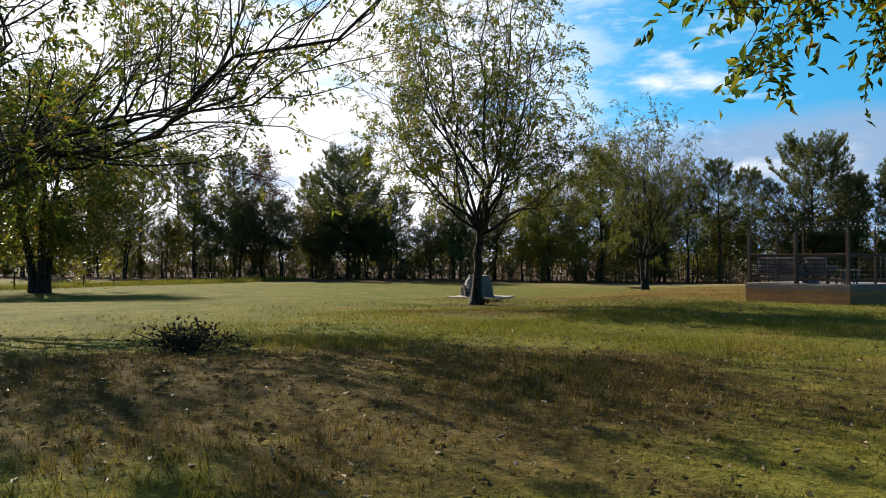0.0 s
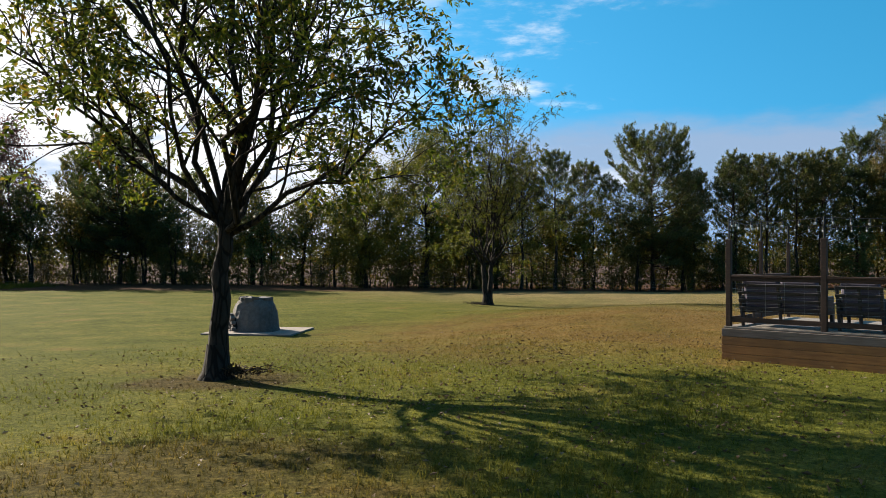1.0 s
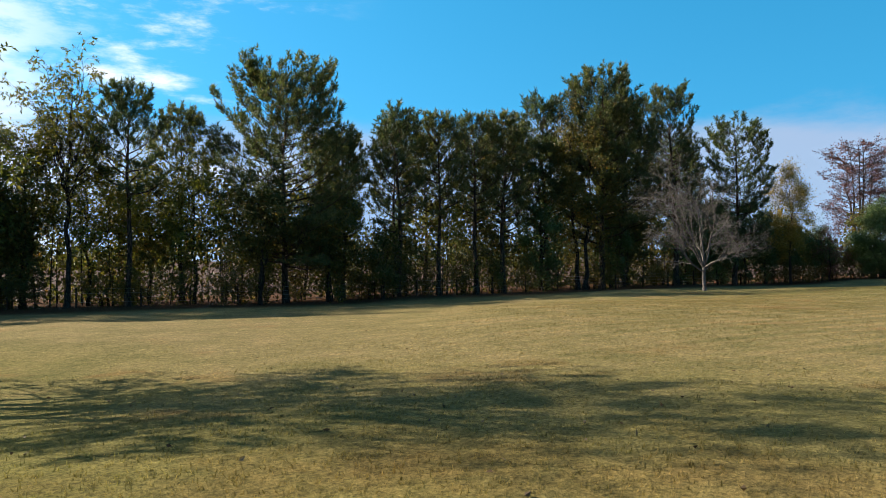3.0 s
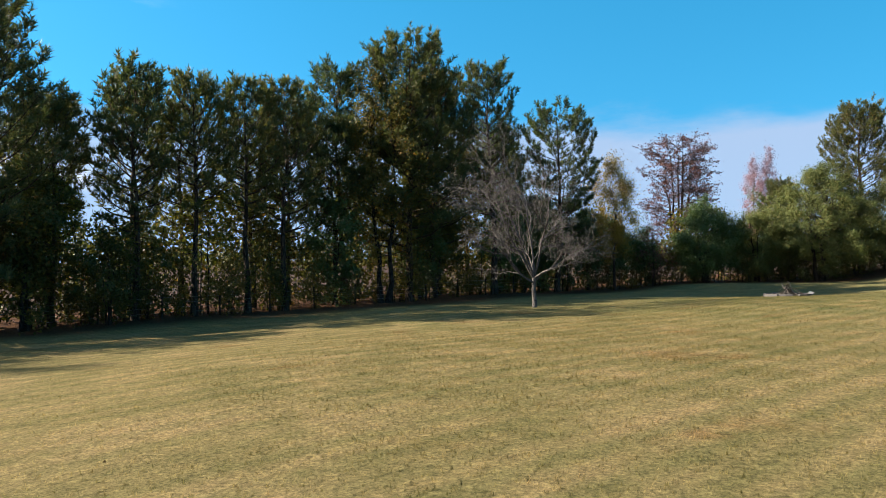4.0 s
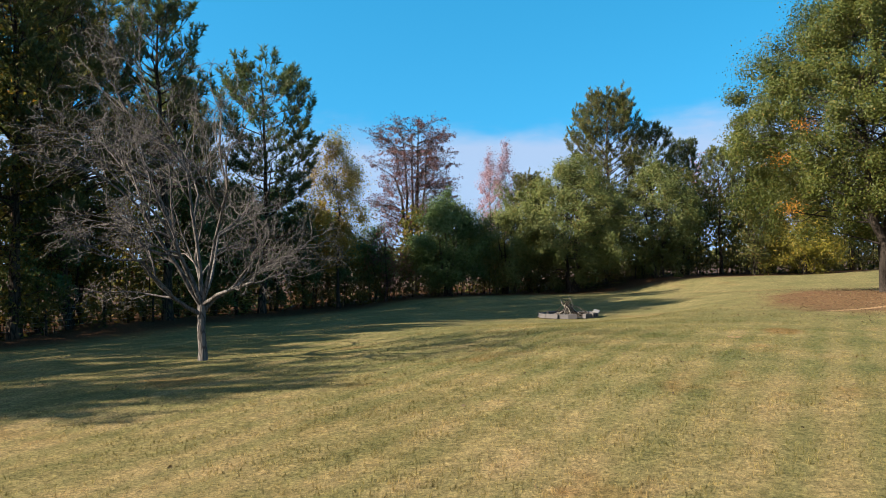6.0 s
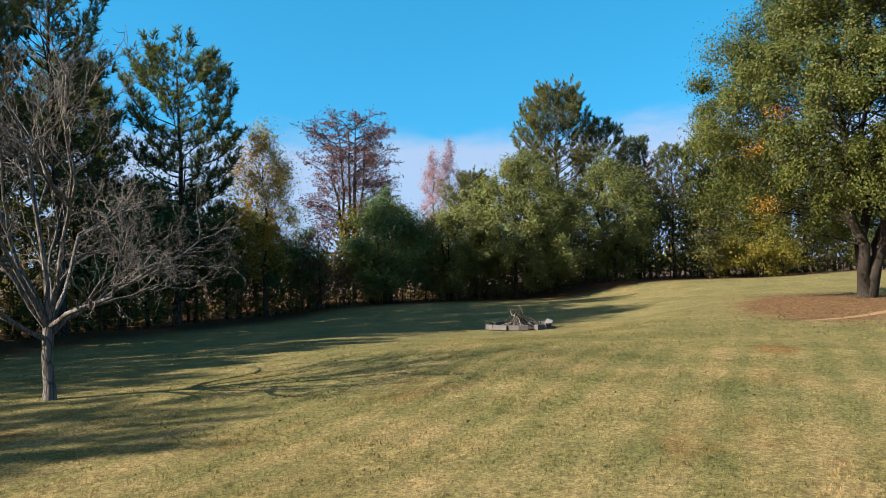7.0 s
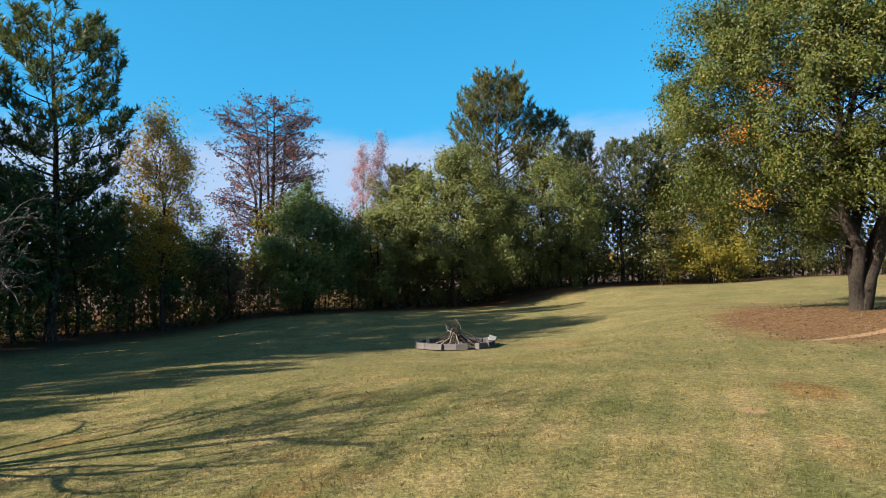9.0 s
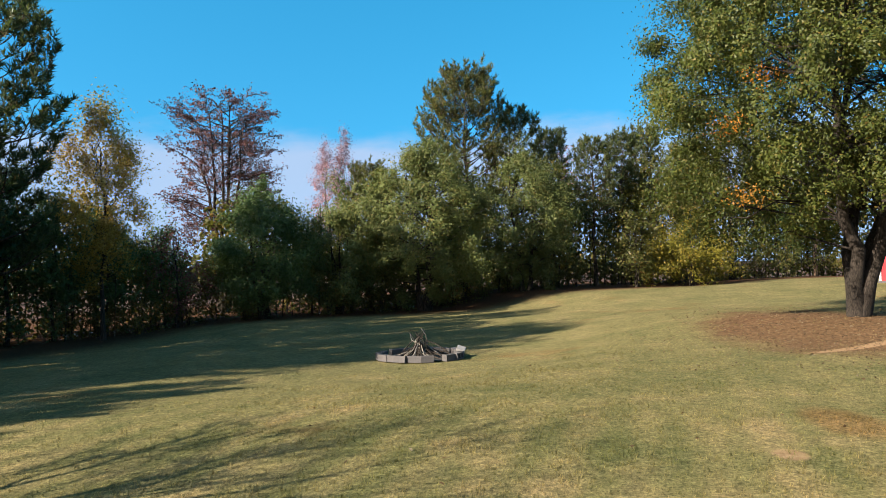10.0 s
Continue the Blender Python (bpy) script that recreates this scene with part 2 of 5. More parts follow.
    tint = ramp(nt, fine, [(0.25, (0.19 * bright, 0.194 * bright, 0.184 * bright)), (0.75, (0.54 * bright, 0.53 * bright, 0.51 * bright))])
    tuft = ramp(nt, noise_at(nt, pos, 22.0, 4, 0.75), [(0.36, (0.57, 0.58, 0.55)), (0.64, (1.43, 1.39, 1.34))])
    tint = blend(nt, 1.0, tint, tuft, "MULTIPLY")
    clump = ramp(nt, noise_at(nt, pos, 3.6, 5, 0.7), [(0.3, (0.78, 0.82, 0.76)), (0.5, (1.0, 1.0, 1.0)), (0.7, (1.2, 1.15, 1.12))])
    tint = blend(nt, 1.0, tint, clump, "MULTIPLY")
    return blend(nt, 1.0, col, tint, "MULTIPLY"), pos, x, y, mid, fine


def ground_material():
    m, nt, bsdf, out = node_material("autumn_turf")
    col, pos, x, y, mid, fine = lawn_colour(nt)
    litter = ramp(nt, fine, [(0.3, (0.0432, 0.023, 0.0144)), (0.5, (0.0936, 0.0504, 0.0288)), (0.72, (0.158, 0.09, 0.0518))])
    sand = ramp(nt, fine, [(0.3, (0.18, 0.108, 0.0576)), (0.7, (0.259, 0.173, 0.104))])
    col = blend(nt, calc(nt, "MULTIPLY", spot(nt, x, y, 72.5, 43.8, 5.5, 3.2, mid, 0.4, 1.2, 1.8), 0.85), col, litter)
    along = calc(nt, "SUBTRACT", calc(nt, "MULTIPLY", x, 0.546), calc(nt, "MULTIPLY", y, 0.838))
    across = calc(nt, "ADD", calc(nt, "MULTIPLY", x, 0.838), calc(nt, "MULTIPLY", y, 0.546))
    col = blend(nt, spot(nt, along, across, 1.6, 82.1, 2.7, 0.24, mid, 0.4, 1.1, 1.2), col, sand)
    col = blend(nt, calc(nt, "MULTIPLY", spot(nt, x, y, 59.2, 48.9, 0.3, 0.22, mid, 0.4, 1.1, 0.5), 0.8), col, sand)
    # the wood's floor: everything past the edge line of the field
    line = calc(nt, "ADD", y, calc(nt, "MULTIPLY", x, 0.17))
    wood = step_between(nt, calc(nt, "ADD", line, calc(nt, "MULTIPLY", mid, 3.0)), 81.8, 86.0)
    side = step_between(nt, calc(nt, "ADD", calc(nt, "ADD", x, calc(nt, "MULTIPLY", y, 0.42)), calc(nt, "MULTIPLY", mid, 2.0)), 114.2, 117.4)
    floor_mask = calc(nt, "MAXIMUM", wood, side)
    straw = ramp(nt, fine, [(0.3, (0.0216, 0.013, 0.00864)), (0.55, (0.0648, 0.0324, 0.0173)), (0.75, (0.122, 0.0612, 0.0324))])
    col = blend(nt, floor_mask, col, straw)
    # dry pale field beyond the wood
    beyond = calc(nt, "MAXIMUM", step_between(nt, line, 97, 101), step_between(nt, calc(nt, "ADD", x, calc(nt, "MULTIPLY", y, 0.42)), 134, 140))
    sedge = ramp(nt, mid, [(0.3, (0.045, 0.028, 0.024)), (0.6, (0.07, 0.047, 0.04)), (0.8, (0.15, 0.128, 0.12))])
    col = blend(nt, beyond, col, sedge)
    nt.links.new(col, bsdf.inputs["Base Color"])
    bsdf.inputs["Roughness"].default_value = 0.95
    bsdf.inputs["Specular IOR Level"].default_value = 0.03
    h = calc(nt, "ADD", fine, calc(nt, "MULTIPLY", noise_at(nt, pos, 40.0, 3, 0.7), 0.6))
    bump(nt, bsdf, h, 0.8, 0.05)
    return m


def grass_material():
    m, nt, bsdf, out = node_material("grass_blades")
    col, pos, x, y, mid, fine = lawn_colour(nt, 1.3)
    geo = nt.nodes.new("ShaderNodeNewGeometry")
    each = ramp(nt, geo.outputs["Random Per Island"], [(0.0, (0.8, 0.86, 0.64)), (0.5, (1.02, 1.0, 0.9)), (1.0, (1.22, 1.14, 1.06))])
    col = blend(nt, 1.0, col, each, "MULTIPLY")
    nt.links.new(col, bsdf.inputs["Base Color"])
    bsdf.inputs["Roughness"].default_value = 0.6
    bsdf.inputs["Specular IOR Level"].default_value = 0.06
    tr = nt.nodes.new("ShaderNodeBsdfTranslucent")
    nt.links.new(col, tr.inputs["Color"])
    mix = nt.nodes.new("ShaderNodeMixShader")
    mix.inputs[0].default_value = 0.5
    nt.links.new(bsdf.outputs[0], mix.inputs[1])
    nt.links.new(tr.outputs[0], mix.inputs[2])
    nt.links.new(mix.outputs[0], out.inputs[0])
    return m


TURF, GRASS = ground_material(), grass_material()
PECAN_LEAF = leaf_material("pecan_leaves", [(0.0, (0.05, 0.075, 0.018)), (0.5, (0.1, 0.135, 0.026)), (0.8, (0.17, 0.19, 0.036)), (0.95, (0.26, 0.2, 0.045)), (1.0, (0.2, 0.1, 0.035))], 0.5)
OAK_LEAF = leaf_material("oak_leaves", [(0.0, (0.046, 0.072, 0.017)), (0.5, (0.08, 0.106, 0.025)), (0.93, (0.125, 0.138, 0.038)), (1.0, (0.2, 0.15, 0.05))], 0.28, 0.5)
BUSH_LEAF = leaf_material("bush_leaves", [(0.0, (0.105, 0.14, 0.05)), (0.5, (0.15, 0.182, 0.064)), (0.93, (0.215, 0.22, 0.08)), (1.0, (0.27, 0.2, 0.08))], 0.3, 0.5)
ORANGE_LEAF = leaf_material("orange_leaves", [(0.0, (0.4, 0.16, 0.024)), (1.0, (0.6, 0.264, 0.04))], 0.35)
WOOD_LEAF = leaf_material("woodland_leaves", [(0.0, (0.07, 0.08, 0.024)), (0.5, (0.115, 0.115, 0.032)), (0.86, (0.17, 0.15, 0.045)), (1.0, (0.27, 0.15, 0.05))], 0.35)
LIGHT_LEAF = leaf_material("yellow_green_leaves", [(0.0, (0.11, 0.115, 0.02)), (0.5, (0.175, 0.175, 0.03)), (0.9, (0.25, 0.22, 0.042)), (1.0, (0.33, 0.23, 0.05))], 0.35)
HOLLY_LEAF = leaf_material("dark_evergreen_leaves", [(0.0, (0.06, 0.108, 0.04)), (0.6, (0.092, 0.15, 0.054)), (1.0, (0.15, 0.205, 0.078))], 0.2, 0.4)
GOLD_LEAF = leaf_material("golden_leaves", [(0.0, (0.32, 0.2, 0.045)), (0.6, (0.54, 0.34, 0.075)), (1.0, (0.68, 0.48, 0.15))], 0.45)
RED_LEAF = leaf_material("russet_leaves", [(0.0, (0.12, 0.045, 0.048)), (0.6, (0.2, 0.078, 0.075)), (1.0, (0.3, 0.13, 0.12))], 0.12)
PINK_LEAF = leaf_material("pale_red_leaves", [(0.0, (0.34, 0.15, 0.19)), (0.6, (0.46, 0.23, 0.28)), (1.0, (0.58, 0.37, 0.42))], 0.1)
NEEDLE = leaf_material("pine_needles", [(0.0, (0.068, 0.092, 0.042)), (0.55, (0.11, 0.138, 0.06)), (0.9, (0.17, 0.175, 0.075)), (1.0, (0.28, 0.18, 0.075))], 0.36, 0.4)
FALLEN = leaf_material("fallen_leaves", [(0.0, (0.07, 0.04, 0.022)), (0.5, (0.16, 0.1, 0.056)), (0.85, (0.22, 0.15, 0.09)), (1.0, (0.28, 0.22, 0.17))], 0.1, 0.6)
BARK = bark_material("grey_brown_bark", (0.014, 0.011, 0.009), (0.062, 0.048, 0.038))
OAK_BARK = bark_material("dark_furrowed_bark", (0.02, 0.016, 0.014), (0.06, 0.048, 0.04), 19.0, 0.02)
PINE_BARK = bark_material("pine_bark", (0.025, 0.017, 0.012), (0.11, 0.072, 0.05), 4.0, 0.04)
PALE_BARK = bark_material("pale_grey_bark", (0.07, 0.062, 0.06), (0.2, 0.18, 0.175), 8.0, 0.01)
OLD_WOOD = wood_material("weathered_wood", (0.16, 0.136, 0.12), (0.336, 0.304, 0.272))
STAIN_WOOD = wood_material("brown_stained_lumber", (0.055, 0.024, 0.014), (0.1, 0.046, 0.026))
FASCIA = wood_material("orange_brown_boards", (0.24, 0.1, 0.026), (0.4, 0.185, 0.05))
RIM_WOOD = wood_material("grey_brown_boards", (0.13, 0.1, 0.09), (0.22, 0.18, 0.16))
METAL = plain_material("dark_metal", (0.06, 0.06, 0.065), 0.45, 0.8)
WIRE = plain_material("galvanised_wire", (0.5, 0.5, 0.5), 0.35, 0.9)
CONCRETE = plain_material("grey_concrete", (0.1, 0.09, 0.09), 0.9, 0, 30, 0.3)
PALE_STONE = plain_material("pale_stone", (0.27, 0.25, 0.24), 0.85, 0, 14, 0.2)
SLAB = plain_material("tan_concrete", (0.25, 0.2, 0.17), 0.9, 0, 12, 0.25)
STONE = plain_material("sooty_stone", (0.15, 0.125, 0.115), 0.9, 0, 9, 0.45)
CUSHION = plain_material("grey_cushion", (0.17, 0.145, 0.2), 0.9, 0, 60, 0.12)
WICKER = plain_material("dark_wicker", (0.05, 0.042, 0.045), 0.6, 0, 90, 0.4)
BLUE = plain_material("blue_cloth", (0.08, 0.2, 0.5), 0.8, 0, 50, 0.2)
RED_PAINT = wood_material("red_painted_boards", (0.4, 0.012, 0.024), (0.496, 0.024, 0.04), (14, 14, 1))
WHITE_PAINT = plain_material("white_paint", (0.8, 0.8, 0.78), 0.5, 0, 20, 0.06)
# charred black; also paints the shade inside block cores and the oven mouth
SOOT_AND_SHADE = plain_material("soot_and_shade", (0.015, 0.014, 0.013), 0.95, 0, 20, 0.3)
GLASS_BULB = plain_material("clear_bulb", (0.5, 0.5, 0.48), 0.15, 0, 20, 0.05)
ROOF = plain_material("grey_metal_roof", (0.4, 0.4, 0.41), 0.4, 0.6, 10, 0.1)


# ---- mesh helpers ----
def raw_mesh(name, co, tris=None, quads=None, smooth=False):
    """A mesh from arrays of corners and of three- and four-cornered faces."""
    me = bpy.data.meshes.new(name)
    co = np.asarray(co, dtype=np.float32)
    blocks = [b for b in (tris, quads) if b is not None and len(b)]
    loops = np.concatenate([np.asarray(b, dtype=np.int32).ravel() for b in blocks])
    sizes = np.concatenate([np.full(len(b), b.shape[1], dtype=np.int32) for b in blocks])
    starts = np.concatenate([[0], np.cumsum(sizes)[:-1]]).astype(np.int32)
    me.vertices.add(len(co))
    me.vertices.foreach_set("co", co.ravel())
    me.loops.add(len(loops))
    me.loops.foreach_set("vertex_index", loops)
    me.polygons.add(len(sizes))
    me.polygons.foreach_set("loop_start", starts)
    me.update(calc_edges=True)
    me.polygons.foreach_set("use_smooth", np.full(len(sizes), smooth, dtype=bool))
    return me


TANGLES = ("branchwork", "leaf_mass", "orange_spray", "twig_fan", "stem_tangle")


def part(name, shape, material, parent=None, label=""):
    """Links a mesh, or a bmesh, as one object under a thing or a part."""
    if isinstance(shape, bmesh.types.BMesh):
        me = bpy.data.meshes.new(name)
        shape.to_mesh(me)
        shape.free()
    else:
        me = shape
    if not me.materials:
        me.materials.append(material)
    ob = new(name, me)
    if parent is not None:
        ob.parent = parent
    return tagged(ob, label, kind="stuff") if name in TANGLES else tagged(ob, label)


def thing(name, where, label, category, group="", kind=""):
    ob = new(name)
    ob.empty_display_size = 0.2
    ob.matrix_basis = where
    return tagged(ob, label, category, group, kind)


class Wood:
    """Collects tapered tubes."""

    def __init__(self):
        self.co, self.quads, self.n = [], [], 0

    def tube(self, pts, radii, sides=6):
        pts = np.asarray(pts, float)
        d = np.gradient(pts, axis=0)
        d /= np.linalg.norm(d, axis=1)[:, None] + 1e-9
        ref = np.array([0.0, 0.0, 1.0]) if abs(d[0, 2]) < 0.9 else np.array([1.0, 0.0, 0.0])
        u = np.cross(d, ref)
        u /= np.linalg.norm(u, axis=1)[:, None] + 1e-9
        v = np.cross(d, u)
        a = np.linspace(0, 2 * np.pi, sides, endpoint=False)
        ring = np.cos(a)[None, :, None] * u[:, None, :] + np.sin(a)[None, :, None] * v[:, None, :]
        co = pts[:, None, :] + ring * np.asarray(radii)[:, None, None]
        k = len(pts)
        i = np.arange(k - 1)[:, None] * sides
        j = np.arange(sides)[None, :]
        j2 = (j + 1) % sides
        q = np.stack([i + j, i + j2, i + sides + j2, i + sides + j], axis=-1).reshape(-1, 4) + self.n
        self.co.append(co.reshape(-1, 3))
        self.quads.append(q)
        self.n += k * sides

    def mesh(self, name):
        return raw_mesh(name, np.concatenate(self.co), quads=np.concatenate(self.quads), smooth=True)


def unit(v):
    return v / (np.linalg.norm(v, axis=-1, keepdims=True) + 1e-9)


def leaf_mesh(name, P, D, L, W, rng, fold=0.25, face=None):
    """One rhombic blade a point: base P, direction D, length L, width W; face: the way its upper side looks."""
    n = len(P)
    D = unit(D)
    if face is None:
        face = rng.normal(size=(n, 3))
    else:
        D = unit(D - face * (D * face).sum(1, keepdims=True))
    S = unit(np.cross(D, face))
    U = np.cross(S, D)
    L, W = np.broadcast_to(L, n)[:, None], np.broadcast_to(W, n)[:, None]
    mid = P + D * L * 0.45 + U * W * fold
    co = np.stack([P, mid + S * W / 2, P + D * L - U * L * 0.08, mid - S * W / 2], axis=1).reshape(-1, 3)
    q = np.arange(4 * n).reshape(n, 4)
    return raw_mesh(name, co, quads=q)


def chip_mesh(name, P, D, L, W, rng, face):
    """One three-cornered leaf a point, its upper side turned to face."""
    n = len(P)
    D = unit(D - face * (D * face).sum(1, keepdims=True))
    S = np.cross(D, face) * np.broadcast_to(W, n)[:, None] / 2
    L = np.broadcast_to(L, n)[:, None]
    co = np.stack([P - S, P + S, P + D * L - face * L * 0.12], axis=1).reshape(-1, 3)
    return raw_mesh(name, co, tris=np.arange(3 * n).reshape(n, 3))


def needle_mesh(name, P, D, rng, count=16, axis=0.3, length=0.31, width=0.06):
    """A bottle-brush of needles at each point: needles stand off a short twig that runs along D."""
    n = len(P) * count
    P, D = np.repeat(P, count, axis=0), np.repeat(unit(D), count, axis=0)
    f = rng.uniform(0, 1, (n, 1))
    out = unit(np.cross(D, rng.normal(size=(n, 3))))
    way = unit(D * (0.35 + 0.75 * f) + out * rng.uniform(0.5, 1.0, (n, 1)) + rng.normal(size=(n, 3)) * 0.12)
    P = P + D * (f - 0.35) * axis
    S = unit(np.cross(way, rng.normal(size=(n, 3)))) * width / 2
    L = length * rng.uniform(0.75, 1.2, (n, 1))
    co = np.stack([P - S, P + S, P + way * L], axis=1).reshape(-1, 3)
    return raw_mesh(name, co, tris=np.arange(3 * n).reshape(-1, 3))


def fan_leaves(P, D, rng, count=9, length=0.34):
    """Feathered leaves: leaflets in two ranks along a drooping stalk at each point."""
    n = len(P)
    D = unit(D + np.array([0, 0, -0.55]) + rng.normal(size=(n, 3)) * 0.45)
    side = unit(np.cross(D, rng.normal(size=(n, 3))))
    f = np.linspace(0.2, 1.0, count)
    sgn = np.where(np.arange(count) % 2, 1.0, -1.0)
    sgn[-1] = 0
    stalk = length * rng.uniform(0.7, 1.25, n)
    base = P[:, None, :] + D[:, None, :] * (f[None, :, None] * stalk[:, None, None])
    base[:, :, 2] -= (f ** 2)[None, :] * stalk[:, None] * 0.25
    way = D[:, None, :] * 0.55 + side[:, None, :] * sgn[None, :, None] + np.array([0, 0, -0.25]) + rng.normal(size=(n, count, 3)) * 0.18
    return base.reshape(-1, 3), way.reshape(-1, 3)


def bend(a, b, rng, n=6, sag=0.0, wob=0.03):
    """A limb's line from a to b: rising first when sag is positive."""
    a, b = np.asarray(a, float), np.asarray(b, float)
    t = np.linspace(0, 1, n)[:, None]
    p = a + (b - a) * t
    ln = np.linalg.norm(b - a)
    p[:, 2] += (np.sin(np.pi * t[:, 0])) * sag * ln
    p[1:-1] += rng.normal(size=(n - 2, 3)) * wob * ln
    return p


def any_side(d, rng, angle):
    """A direction at about that angle (radians) from d."""
    s = unit(np.cross(d, rng.normal(size=3)))
    return unit(d * math.cos(angle) + s * math.sin(angle))


# ---- the lie of the land ----
SPOTS = np.array([
    (2.3, 10.7, .64), (2.3, 18.6, .62), (10.2, 26.1, .64), (1.4, 26.9, .45), (2, 38, .15), (14, 53.2, -.02), (18, 37, .6), (26, 81.5, -.45),
    (38, 80, -.52), (50, 77, -.32), (63, 76, -.25), (71, 74, -.12), (17, 87, -.4), (0, 95, -.35), (2, 70, -.5), (13, 69, -.5), (28, 69, -.25), (55, 61.2, .28), (59.3, 48.9, .6), (69.5, 45.4, .64), (74, 42.1, 1.1), (73.5, 55, .02),
    (100, 47, 1.3), (80.7, 74.1, -.25), (90, 60, .3), (-20, 50, -.2), (35, 50, .5), (-20, 100, -.4), (97, 31, 1.6), (25, 60, .1)])


def ground_z(x, y):
    x, y = np.asarray(x, float), np.asarray(y, float)
    w = 1.0 / ((x[..., None] - SPOTS[:, 0]) ** 2 + (y[..., None] - SPOTS[:, 1]) ** 2 + 9.0) ** 2
    z = (w * SPOTS[:, 2]).sum(-1) / w.sum(-1)
    away = np.clip((np.hypot(x - 30, y - 50) - 90) / 250, 0, 1)
    return z * (1 - away)


def lumps(x, y):
    """Low unevenness of the turf, and a rough mound by the start of the way."""
    z = np.where(x > 25, 0.01, 0.03) * np.sin(x * 0.7 + np.sin(y * 0.5) * 2) * np.cos(y * 0.8 + x * 0.2)
    return z + 0.12 * np.exp(-(((x + 2.5) / 4.0) ** 2 + ((y - 10.2) / 2.6) ** 2))


def gz(x, y):
    return float(ground_z(np.array(x), np.array(y)))


def build_ground():
    def axis(lo, hi):
        coarse = np.array([-2500, -1400, -800, -450, -260, -160])
        return np.concatenate([coarse + lo, np.arange(lo - 90, hi + 90, 6.0), np.array([160, 260, 450, 800, 1400, 2500]) + hi])
    xs = np.unique(np.concatenate([axis(-20, 90), np.arange(-15, 112, 1.0)]))
    ys = np.unique(np.concatenate([axis(0, 80), np.arange(-4, 90, 1.0)]))
    X, Y = np.meshgrid(xs, ys, indexing="ij")
    Z = ground_z(X, Y)
    Z = Z + lumps(X, Y) * ((X > -25) & (X < 115) & (Y > -6) & (Y < 95))
    co = np.stack([X, Y, Z], -1).reshape(-1, 3)
    n, m = len(xs), len(ys)
    i = (np.arange(n - 1)[:, None] * m + np.arange(m - 1)[None, :])
    q = np.stack([i, i + m, i + m + 1, i + 1], -1).reshape(-1, 4)
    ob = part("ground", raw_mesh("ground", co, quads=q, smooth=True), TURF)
    tagged(ob, "mown autumn field, green turning tawny and rust brown", "ground", kind="structure")


build_ground()


# ---- trees ----
def tree_thing(name, x, y, label, turn=0.0, size=1.0, group="", lower=0.05):
    m = Matrix.Translation((x, y, gz(x, y) - lower)) @ Matrix.Rotation(turn, 4, "Z") @ Matrix.Scale(size, 4)
    return thing(name, m, label, "tree", group)


